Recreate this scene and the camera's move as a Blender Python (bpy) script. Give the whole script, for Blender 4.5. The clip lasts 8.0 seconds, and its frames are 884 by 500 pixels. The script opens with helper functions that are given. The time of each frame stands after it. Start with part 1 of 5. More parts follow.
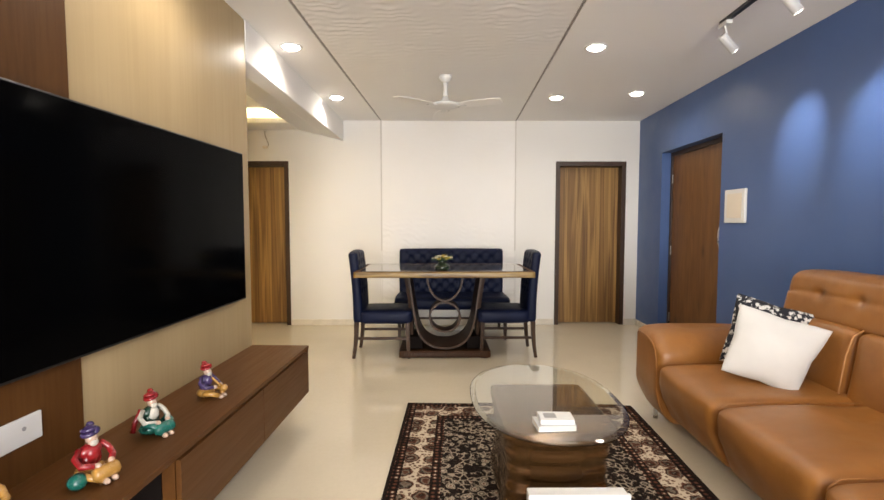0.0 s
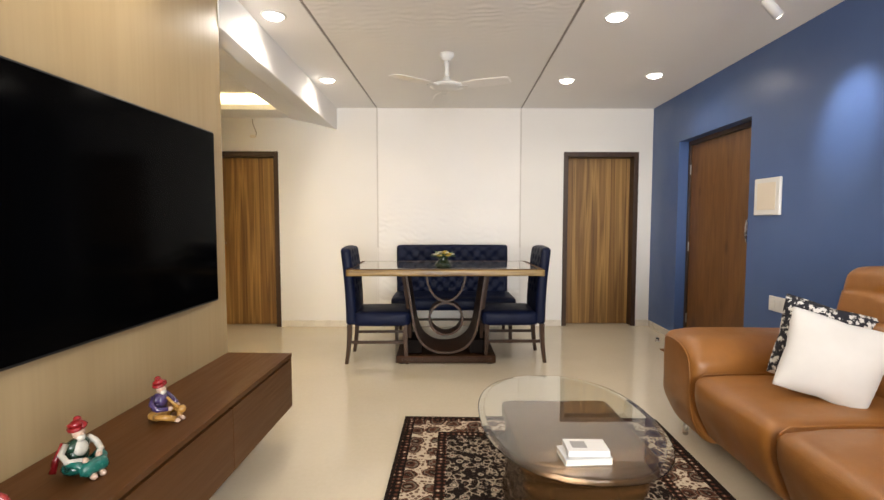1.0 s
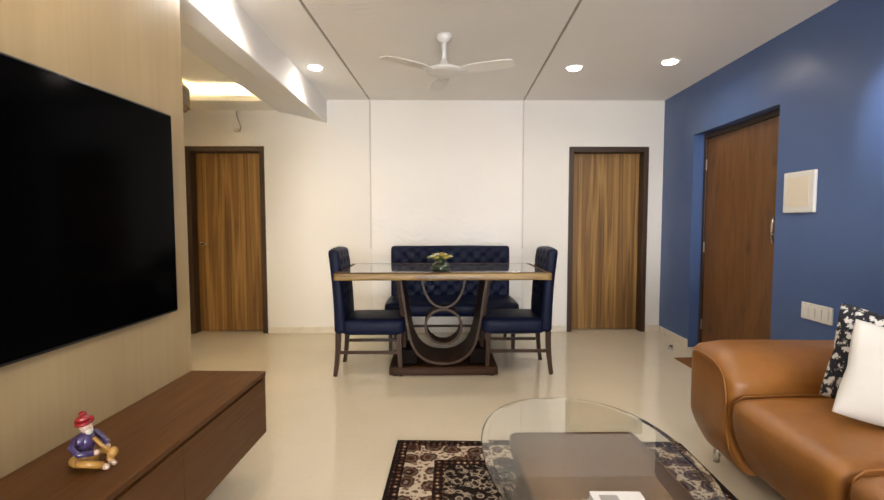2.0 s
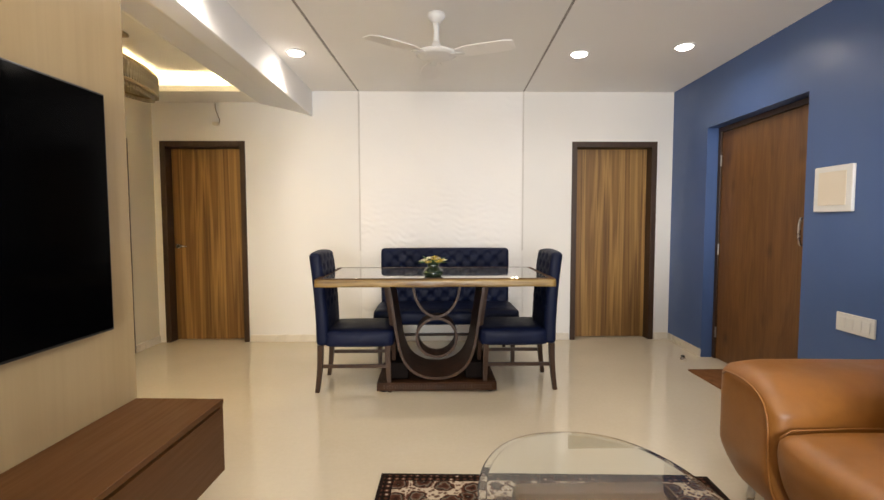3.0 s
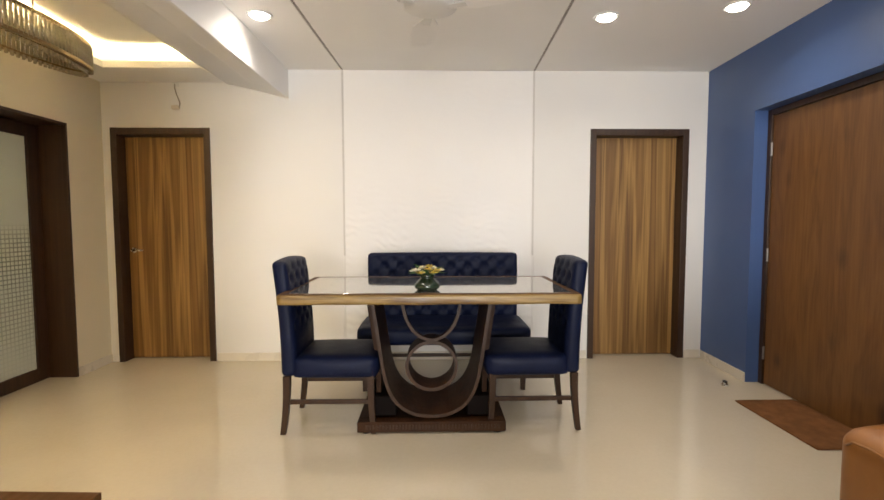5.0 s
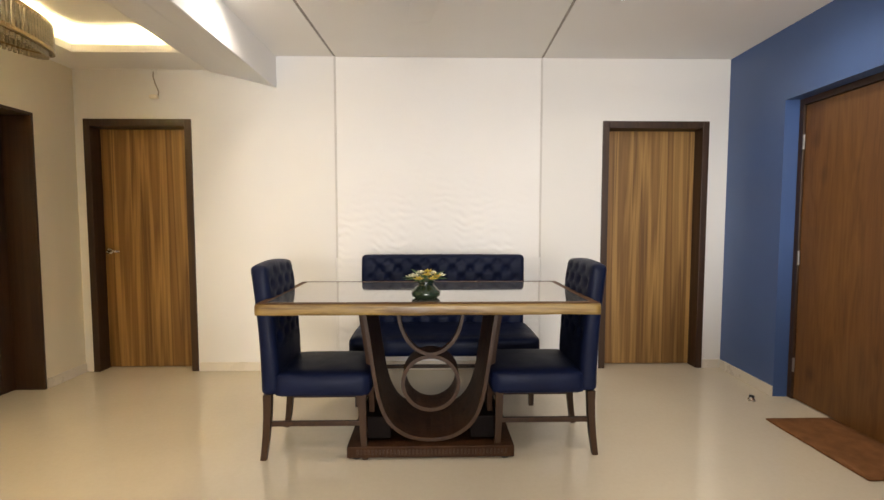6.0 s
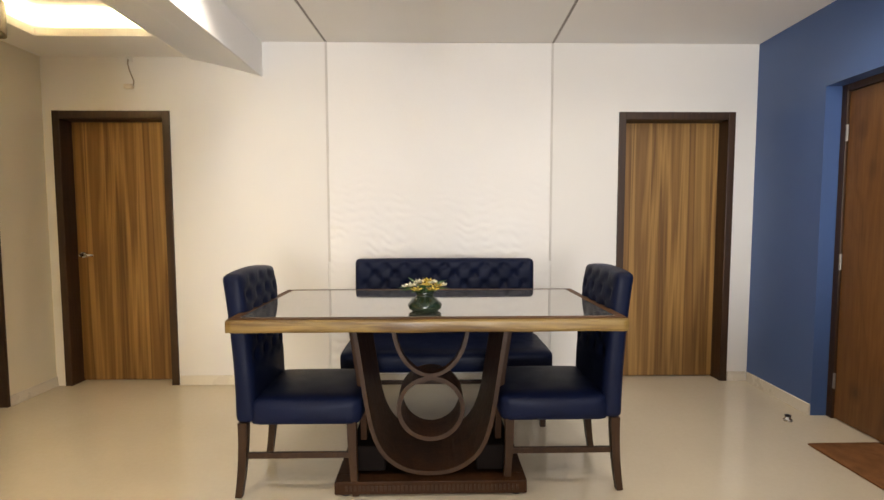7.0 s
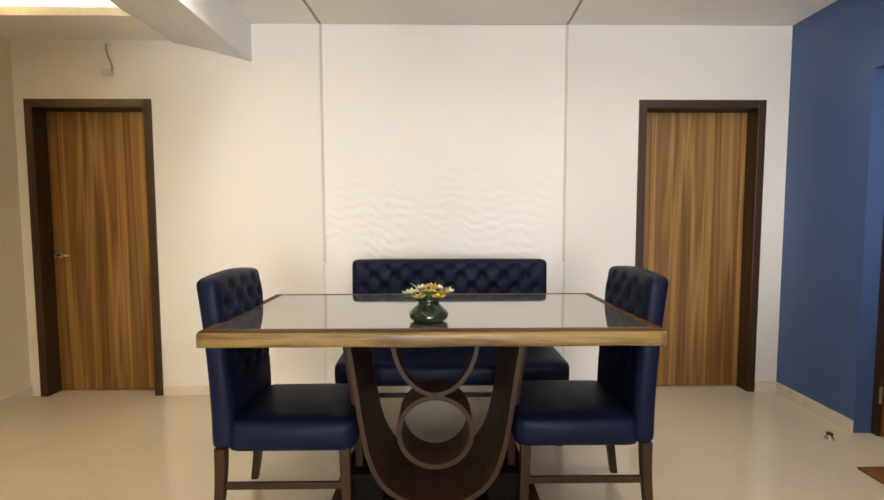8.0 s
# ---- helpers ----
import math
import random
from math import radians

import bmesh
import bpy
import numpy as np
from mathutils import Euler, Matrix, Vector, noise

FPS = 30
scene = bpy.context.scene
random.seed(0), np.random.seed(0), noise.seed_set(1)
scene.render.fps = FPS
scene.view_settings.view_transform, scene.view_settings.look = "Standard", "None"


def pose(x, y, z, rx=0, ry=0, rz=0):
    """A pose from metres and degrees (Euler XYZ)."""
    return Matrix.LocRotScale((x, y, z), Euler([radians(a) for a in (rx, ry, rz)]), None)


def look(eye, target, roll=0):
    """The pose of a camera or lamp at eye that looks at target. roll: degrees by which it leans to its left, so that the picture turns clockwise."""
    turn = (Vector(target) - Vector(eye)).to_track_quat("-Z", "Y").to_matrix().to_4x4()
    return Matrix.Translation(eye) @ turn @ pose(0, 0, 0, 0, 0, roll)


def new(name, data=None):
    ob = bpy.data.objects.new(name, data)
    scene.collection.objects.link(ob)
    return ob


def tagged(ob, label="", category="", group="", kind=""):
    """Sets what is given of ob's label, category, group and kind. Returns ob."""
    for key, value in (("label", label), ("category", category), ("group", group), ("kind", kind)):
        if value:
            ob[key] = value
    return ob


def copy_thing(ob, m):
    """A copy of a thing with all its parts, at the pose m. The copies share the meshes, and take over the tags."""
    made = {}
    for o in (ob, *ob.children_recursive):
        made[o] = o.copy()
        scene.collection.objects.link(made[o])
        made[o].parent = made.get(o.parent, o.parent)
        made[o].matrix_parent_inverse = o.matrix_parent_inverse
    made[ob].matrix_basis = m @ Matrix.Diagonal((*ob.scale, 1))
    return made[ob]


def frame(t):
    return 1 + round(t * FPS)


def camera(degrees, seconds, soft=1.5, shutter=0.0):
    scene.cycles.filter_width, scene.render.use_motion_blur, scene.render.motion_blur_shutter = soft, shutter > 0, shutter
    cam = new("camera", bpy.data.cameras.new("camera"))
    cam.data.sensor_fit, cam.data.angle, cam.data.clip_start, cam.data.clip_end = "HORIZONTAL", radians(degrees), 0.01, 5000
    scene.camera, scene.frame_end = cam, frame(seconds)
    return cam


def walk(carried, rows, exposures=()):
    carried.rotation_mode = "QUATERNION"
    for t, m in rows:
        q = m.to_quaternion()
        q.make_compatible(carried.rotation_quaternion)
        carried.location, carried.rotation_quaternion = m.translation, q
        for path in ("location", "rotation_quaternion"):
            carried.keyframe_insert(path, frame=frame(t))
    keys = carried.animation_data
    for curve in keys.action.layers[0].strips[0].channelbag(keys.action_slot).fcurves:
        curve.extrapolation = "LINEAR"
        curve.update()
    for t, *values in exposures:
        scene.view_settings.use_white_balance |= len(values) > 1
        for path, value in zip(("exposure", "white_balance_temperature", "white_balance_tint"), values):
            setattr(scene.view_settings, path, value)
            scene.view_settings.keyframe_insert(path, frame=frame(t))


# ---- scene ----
cam = camera(86.5, 8.0)
PATH = [
    (0, (0.15, -0.188, 1.34), (0.166, 1.808, 1.222), 0.0),
    (0.5, (0.14, -0.003, 1.316), (0.158, 1.994, 1.195), 0.0),
    (1, (0.133, 0.193, 1.292), (0.155, 2.189, 1.168), 0.0),
    (1.5, (0.134, 0.369, 1.277), (0.159, 2.366, 1.156), 0.0),
    (3, (0.186, 0.903, 1.28), (0.226, 2.899, 1.159), -0.1),
    (3.5, (0.192, 1.065, 1.288), (0.235, 3.061, 1.169), 0.0),
    (4, (0.197, 1.243, 1.297), (0.238, 3.239, 1.179), -0.1),
    (4.5, (0.217, 1.424, 1.287), (0.258, 3.419, 1.167), -0.1),
    (6, (0.222, 1.909, 1.283), (0.265, 3.905, 1.158), 0.0),
    (6.5, (0.225, 2.072, 1.286), (0.265, 4.068, 1.161), 0.0),
    (7, (0.23, 2.24, 1.292), (0.266, 4.235, 1.164), -0.1),
    (7.5, (0.227, 2.382, 1.284), (0.255, 4.378, 1.154), -0.1),
    (8, (0.218, 2.523, 1.282), (0.245, 4.518, 1.149), -0.1),
]
walk(cam, [(t, look(eye, target, roll)) for t, eye, target, roll in PATH])

# ---- plan, in metres ----
BACK, RIGHT, LEFT, NEAR = 5.90, 2.74, -2.72, -4.20
CEIL, SOFFIT = 2.635, 2.52
PANEL, PANEL_END = -1.09, 2.91
GROOVE_L, GROOVE_R = -0.582, 1.146
TABLE_X = 0.208

# ---- world, lights, exposure ----
world = bpy.data.worlds.new("World")
scene.world = world
world.use_nodes = True
world.node_tree.nodes["Background"].inputs[0].default_value = (0.9, 0.95, 1.0, 1)
world.node_tree.nodes["Background"].inputs[1].default_value = 0.05
scene.view_settings.exposure = 0.13

WARM = (1.0, 0.905, 0.80)
# The last one, at y 1.95, is unseen and added to brighten the panelling
DOWNLIGHTS = [(-0.935, 3.37), (1.318, 3.36), (-0.905, 4.78), (1.378, 4.77), (2.145, 4.60),
              (1.265, 2.05), (1.21, 0.70), (1.15, -0.9), (-0.80, 1.95)]


def spot_lamp(eye, target, watts, cone, blend, colour, size):
    data = bpy.data.lights.new("lamp", "SPOT")
    data.energy, data.spot_size, data.spot_blend = watts, radians(cone), blend
    data.color, data.shadow_soft_size = colour, size
    ob = new("lamp", data)
    ob.matrix_world = look(eye, target)
    return ob


for x, y in DOWNLIGHTS:
    spot_lamp((x, y, CEIL - 0.034), (x, y + 0.001, 0), 22 if y > 4.5 else 26 if y == 1.95 else 36, 166, 0.75, WARM, 0.05)

# Unseen warm lamps added to brighten the passage, hidden by the television wall
PASSAGE_FILLS = [(-1.70, 1.60), (-1.70, 1.20)]
for x, y in PASSAGE_FILLS:
    spot_lamp((x, y, SOFFIT - 0.034), (x, y + 0.001, 0), 66, 177, 0.35, (1.0, 0.75, 0.37), 0.05)

TRACK_X = 1.985
TRACK_HEADS = [(2.88, (2.62, 3.03, 1.93)), (2.31, (2.595, 2.44, 1.91)), (1.55, (2.56, 1.70, 1.91))]
for y, aim in TRACK_HEADS:
    eye = Vector((TRACK_X + 0.04, y + 0.02, CEIL - 0.15))
    way = (Vector(aim) - eye).normalized()
    spot_lamp(eye + way * 0.07, aim, 46, 44, 1.0, (1.0, 0.96, 0.92), 0.03)

# Added fill lamp in an assumed opening behind the walk; it brightens the ceiling
fill = bpy.data.lights.new("fill_lamp", "AREA")
fill.shape, fill.size, fill.size_y = "RECTANGLE", 2.3, 2.1
fill.energy, fill.color = 375, (0.98, 0.97, 0.95)
new("fill_lamp", fill).matrix_world = look((0.5, NEAR - 0.06, 1.15), (0.5, 0.0, 1.15))


# ---- materials ----
class Nodes:
    """A node material with a few short-cuts."""

    def __init__(self, name):
        self.mat = bpy.data.materials.new(name)
        self.mat.use_nodes = True
        self.tree = self.mat.node_tree
        self.bsdf = self.tree.nodes["Principled BSDF"]
        self.coord = self.tree.nodes.new("ShaderNodeTexCoord").outputs["Object"]

    def add(self, kind, **values):
        node = self.tree.nodes.new(kind)
        for key, value in values.items():
            node.inputs[key].default_value = value
        return node

    def link(self, a, b):
        self.tree.links.new(a, b)

    def set(self, **values):
        for key, value in values.items():
            self.bsdf.inputs[key.replace("_", " ")].default_value = value

    def mapped(self, scale=(1, 1, 1), rot=(0, 0, 0), loc=(0, 0, 0)):
        node = self.add("ShaderNodeMapping", Scale=scale, Rotation=rot, Location=loc)
        self.link(self.coord, node.inputs["Vector"])
        return node.outputs[0]

    def noise(self, scale, detail=4, rough=0.55, vector=None, warp=0.0):
        node = self.add("ShaderNodeTexNoise", Scale=scale, Detail=detail, Roughness=rough, Distortion=warp)
        self.link(vector or self.coord, node.inputs["Vector"])
        return node.outputs["Fac"]

    def ramp(self, fac, stops, smooth=False):
        node = self.tree.nodes.new("ShaderNodeValToRGB")
        if smooth:
            node.color_ramp.interpolation = "EASE"
        while len(node.color_ramp.elements) < len(stops):
            node.color_ramp.elements.new(0.5)
        for e, (p, c) in zip(node.color_ramp.elements, stops):
            e.position, e.color = p, (*c, 1)
        self.link(fac, node.inputs[0])
        return node.outputs[0]

    def mix(self, a, b, fac, kind="MIX"):
        node = self.tree.nodes.new("ShaderNodeMix")
        node.data_type, node.blend_type = "RGBA", kind
        for value, slot in ((fac, 0), (a, 6), (b, 7)):
            if isinstance(value, bpy.types.NodeSocket):
                self.link(value, node.inputs[slot])
            else:
                node.inputs[slot].default_value = (*value, 1) if isinstance(value, tuple) else value
        return node.outputs[2]

    def colour(self, socket):
        self.link(socket, self.bsdf.inputs["Base Color"])

    def bump(self, height, strength=0.2, distance=0.002):
        node = self.add("ShaderNodeBump", Strength=strength, Distance=distance)
        self.link(height, node.inputs["Height"])
        self.link(node.outputs[0], self.bsdf.inputs["Normal"])


def dim(c, k):
    return tuple(min(1.0, v * k) for v in c)


def surface(name, base, rough=0.5, metal=0.0, var=0.1, scale=3.0, grain=90.0, bump=0.15, spec=0.5, vary_rough=0.08, coat=0.0):
    """A plain surface with broad mottling, fine grain and uneven gloss."""
    n = Nodes(name)
    broad, fine = n.noise(scale, 3), n.noise(grain, 5)
    c = n.ramp(broad, [(0.3, dim(base, 1 - var)), (0.7, dim(base, 1 + var))])
    c = n.mix(c, n.ramp(fine, [(0.3, dim(base, 1 - var)), (0.7, dim(base, 1 + var))]), 0.35)
    n.colour(c)
    r = n.ramp(n.noise(scale * 2.3, 4), [(0.3, (max(rough - vary_rough, 0.02),) * 3), (0.7, (rough + vary_rough,) * 3)])
    n.link(r, n.bsdf.inputs["Roughness"])
    n.set(Metallic=metal, Specular_IOR_Level=spec, Coat_Weight=coat)
    if bump:
        n.bump(fine, bump)
    return n.mat


def wood(name, stops, across=(14, 14, 0.35), fine=(140, 140, 2.5), rough=0.42, bump=0.12, coat=0.0, spec=0.5, warp=0.3, pores=0.45):
    """Veneer or timber: streaks along the axis that has the small scale, with finer pores over them."""
    n = Nodes(name)
    streak = n.noise(1.0, 3, 0.6, n.mapped(across), warp)
    pore = n.noise(1.0, 4, 0.6, n.mapped(fine))
    c = n.ramp(streak, stops)
    c = n.mix(c, n.ramp(pore, [(0.35, (0.70, 0.68, 0.66)), (0.6, (1, 1, 1))]), pores, "MULTIPLY")
    c = n.mix(c, n.ramp(n.noise(1.3, 2), [(0.3, (0.86, 0.85, 0.84)), (0.7, (1, 1, 1))]), 0.6, "MULTIPLY")
    n.colour(c)
    n.link(n.ramp(pore, [(0.3, (rough + 0.08,) * 3), (0.7, (rough - 0.05,) * 3)]), n.bsdf.inputs["Roughness"])
    n.set(Coat_Weight=coat, Coat_Roughness=0.12, Specular_IOR_Level=spec)
    n.bump(pore, bump, 0.001)
    return n.mat


def glass(name, tint=(0.93, 0.98, 0.95), rough=0.0):
    n = Nodes(name)
    n.set(Base_Color=(*tint, 1), Roughness=rough, Transmission_Weight=1.0, IOR=1.46)
    return n.mat


def glow(name, colour, strength):
    n = Nodes(name)
    n.set(Base_Color=(0.9, 0.9, 0.9, 1), Emission_Color=(*colour, 1), Emission_Strength=strength)
    return n.mat


M_WALL = surface("wall_paint_white", (0.775, 0.755, 0.72), 0.62, var=0.03, scale=0.9, grain=160, bump=0.10)
# Passage walls: the white wall's surface with a yellower base colour
M_CREAMWALL = surface("wall_cream", (0.79, 0.72, 0.555), 0.62, var=0.03, scale=0.9, grain=160, bump=0.10)
M_CEIL = surface("ceiling_paint", (0.87, 0.85, 0.825), 0.7, var=0.02, scale=0.8, grain=140, bump=0.08)
M_RELIEF = surface("relief_plaster_white", (0.835, 0.815, 0.785), 0.6, var=0.025, scale=1.4, grain=120, bump=0.1)
M_BLUE = surface("wall_paint_blue", (0.060, 0.112, 0.270), 0.40, var=0.07, scale=1.1, grain=150, bump=0.14, spec=0.5)
M_GROOVE = surface("groove_metal_grey", (0.29, 0.265, 0.24), 0.55, var=0.35, scale=30, grain=60, bump=0.1)
M_SKIRT = surface("skirting_cream", (0.70, 0.64, 0.54), 0.3, var=0.04, scale=2)
M_DARKWOOD = wood("dark_brown_frame_wood", [(0.25, (0.028, 0.012, 0.005)), (0.75, (0.062, 0.028, 0.011))], (30, 30, 1.0))
M_DOOR = wood("striped_brown_veneer", [(0.26, (0.110, 0.050, 0.013)), (0.38, (0.275, 0.142, 0.038)), (0.46, (0.150, 0.072, 0.018)),
                                       (0.55, (0.400, 0.225, 0.066)), (0.62, (0.200, 0.100, 0.026)), (0.74, (0.360, 0.198, 0.056))], (8.0, 8.0, 0.20), (44, 44, 1.6), 0.45, warp=0.4)


def knotty_teak():
    """Teak with cathedral figure, darker heart streaks and a few knots."""
    n = Nodes("red_brown_teak")
    bend = n.noise(1.0, 3, 0.6, n.mapped((5.0, 5.0, 0.7)), 0.6)
    fine = n.noise(1.0, 4, 0.6, n.mapped((70, 70, 3)))
    c = n.ramp(bend, [(0.25, (0.085, 0.031, 0.007)), (0.40, (0.165, 0.070, 0.016)), (0.48, (0.130, 0.052, 0.011)), (0.58, (0.180, 0.078, 0.018)), (0.75, (0.110, 0.042, 0.009))])
    c = n.mix(c, n.ramp(fine, [(0.35, (0.68, 0.66, 0.64)), (0.6, (1, 1, 1))]), 0.5, "MULTIPLY")
    cell = n.add("ShaderNodeTexVoronoi", Scale=1.0, Randomness=1.0)
    n.link(n.mapped((3.4, 3.4, 2.2)), cell.inputs["Vector"])
    c = n.mix(c, n.ramp(cell.outputs["Distance"], [(0.03, (0.25, 0.20, 0.18)), (0.10, (0.62, 0.58, 0.55)), (0.20, (1, 1, 1))]), 0.75, "MULTIPLY")
    n.colour(c)
    n.link(n.ramp(fine, [(0.3, (0.50,) * 3), (0.7, (0.38,) * 3)]), n.bsdf.inputs["Roughness"])
    n.bump(fine, 0.12, 0.001)
    return n.mat


M_MAINDOOR = knotty_teak()
M_BEIGE = wood("beige_wood_laminate", [(0.25, (0.432, 0.314, 0.160)), (0.75, (0.505, 0.381, 0.206))], (3, 3, 0.3), (45, 45, 1.2), 0.36, pores=0.13)
M_BROWN = wood("brown_wood_laminate", [(0.25, (0.090, 0.034, 0.008)), (0.75, (0.118, 0.047, 0.012))], (6, 0.8, 6), (60, 3, 60), 0.42, spec=0.22, pores=0.3)
M_BROWNV = wood("brown_wood_laminate_upright", [(0.25, (0.092, 0.037, 0.009)), (0.75, (0.120, 0.050, 0.013))], (6, 6, 0.5), (60, 60, 4), 0.45, spec=0.2)
# Near black for foot blocks and door backing; also painted shade in the shelf
M_BLACK_AND_SHADE = surface("black_and_niche_shade", (0.009, 0.006, 0.005), 0.75, spec=0.06)
M_TV = surface("tv_screen_black", (0.001, 0.001, 0.0012), 0.12, var=0.0, bump=0, spec=0.025, vary_rough=0.02)
M_BLACK = surface("black_plastic", (0.012, 0.012, 0.013), 0.35, var=0.1)
M_WHITE = surface("white_plastic", (0.72, 0.71, 0.685), 0.35, var=0.02, bump=0.03)
M_CREAM = surface("cream_plastic", (0.74, 0.66, 0.54), 0.4, var=0.03, bump=0.03)
M_CHROME = surface("brushed_steel", (0.62, 0.60, 0.57), 0.25, metal=1.0, var=0.06)
M_HINGE = surface("dull_steel", (0.30, 0.28, 0.26), 0.5, metal=0.7, var=0.12, scale=20)
M_PLYEDGE = wood("paler_bent_wood_edge", [(0.25, (0.030, 0.0125, 0.0048)), (0.75, (0.060, 0.027, 0.010))], (20, 20, 4), (90, 90, 20), 0.45, spec=0.3)
M_PEDESTAL = wood("dark_walnut_bent_wood", [(0.25, (0.024, 0.0090, 0.0030)), (0.75, (0.058, 0.0235, 0.0080))], (12, 12, 2), (90, 90, 8), 0.5, spec=0.14)
M_CHAIRLEG = wood("dark_stained_leg_wood", [(0.25, (0.026, 0.011, 0.004)), (0.75, (0.056, 0.025, 0.009))], (40, 40, 3), (160, 160, 8), 0.42, spec=0.3)
M_EDGE = wood("golden_live_edge_wood", [(0.25, (0.080, 0.034, 0.009)), (0.42, (0.20, 0.117, 0.030)), (0.56, (0.31, 0.200, 0.056)), (0.75, (0.130, 0.066, 0.017))], (1.6, 22, 26), (10, 140, 140), 0.42, 0.3, 0.1, warp=0.9)
M_TOPWOOD = wood("brown_rim_wood", [(0.25, (0.055, 0.022, 0.007)), (0.75, (0.135, 0.062, 0.020))], (2.5, 20, 20), (10, 120, 120), 0.55, 0.15, spec=0.2)
M_GLASSEDGE = glass("green_tinted_glass", (0.95, 0.985, 0.965))
M_LIGHT = glow("downlight_diffuser", (1.0, 0.92, 0.80), 22)
M_LED = glow("warm_led_strip", (1.0, 0.78, 0.38), 210)
M_MAT = surface("brown_coir", (0.19, 0.085, 0.033), 0.95, var=0.3, scale=14, grain=320, bump=0.9, spec=0.1)
M_BRONZE = surface("bronze_lacquer", (0.125, 0.060, 0.019), 0.22, metal=0.7, var=0.04, scale=3, bump=0.0, coat=0.35, vary_rough=0.04)


def floor_material():
    n = Nodes("polished_cream_tile")
    c = n.ramp(n.noise(0.9, 4), [(0.3, (0.615, 0.535, 0.40)), (0.7, (0.68, 0.60, 0.455))])
    c = n.mix(c, n.ramp(n.noise(38, 6, 0.65), [(0.3, (0.93, 0.92, 0.90)), (0.7, (1, 1, 1))]), 0.6, "MULTIPLY")
    n.colour(c)
    n.link(n.ramp(n.noise(5, 5), [(0.3, (0.04,) * 3), (0.7, (0.10,) * 3)]), n.bsdf.inputs["Roughness"])
    n.bump(n.noise(2.2, 2), 0.05, 0.004)
    return n.mat


def leather(name, base, rough, pebble, var=0.16, spec=0.5):
    n = Nodes(name)
    n.set(Specular_IOR_Level=spec)
    c = n.ramp(n.noise(4.5, 4), [(0.3, dim(base, 1 - var)), (0.7, dim(base, 1 + var))])
    c = n.mix(c, n.ramp(n.noise(26, 4), [(0.35, dim(base, 0.85)), (0.65, dim(base, 1.1))]), 0.3)
    n.colour(c)
    cell = n.add("ShaderNodeTexVoronoi", Scale=pebble)
    n.link(n.coord, cell.inputs["Vector"])
    wrinkle = n.noise(9, 4, 0.6, None, 0.8)
    height = n.mix(cell.outputs["Distance"], wrinkle, 0.6)
    n.bump(height, 0.22, 0.004)
    n.link(n.ramp(n.noise(7, 3), [(0.3, (rough - 0.07,) * 3), (0.7, (rough + 0.07,) * 3)]), n.bsdf.inputs["Roughness"])
    return n.mat


M_FLOOR = floor_material()
M_TAN = leather("tan_leather", (0.268, 0.106, 0.020), 0.40, 260)
M_NAVY = leather("navy_leatherette", (0.0046, 0.0078, 0.028), 0.48, 320, 0.22, 0.15)
M_SEAM = surface("tan_thread", (0.42, 0.20, 0.07), 0.6)


def cloth(name, base, weave=900):
    n = Nodes(name)
    n.colour(n.ramp(n.noise(5, 4), [(0.3, dim(base, 0.94)), (0.7, dim(base, 1.04))]))
    n.bump(n.mix(n.noise(weave, 2), n.noise(12, 4), 0.5), 0.3, 0.003)
    n.set(Roughness=0.85, Sheen_Weight=0.25)
    return n.mat


M_PILLOW = cloth("white_cushion_cloth", (0.62, 0.60, 0.565))


def print_cloth():
    n = Nodes("black_white_print_cloth")
    cell = n.add("ShaderNodeTexVoronoi", Scale=36, Randomness=0.9)
    wavy = n.mix(n.coord, n.add("ShaderNodeTexNoise", Scale=30).outputs["Color"], 0.03)
    n.link(wavy, cell.inputs["Vector"])
    n.colour(n.ramp(cell.outputs["Distance"], [(0.40, (0.66, 0.64, 0.60)), (0.48, (0.010, 0.010, 0.016))]))
    n.set(Roughness=0.85)
    n.bump(n.noise(700, 2), 0.3, 0.002)
    return n.mat


M_PRINT = print_cloth()


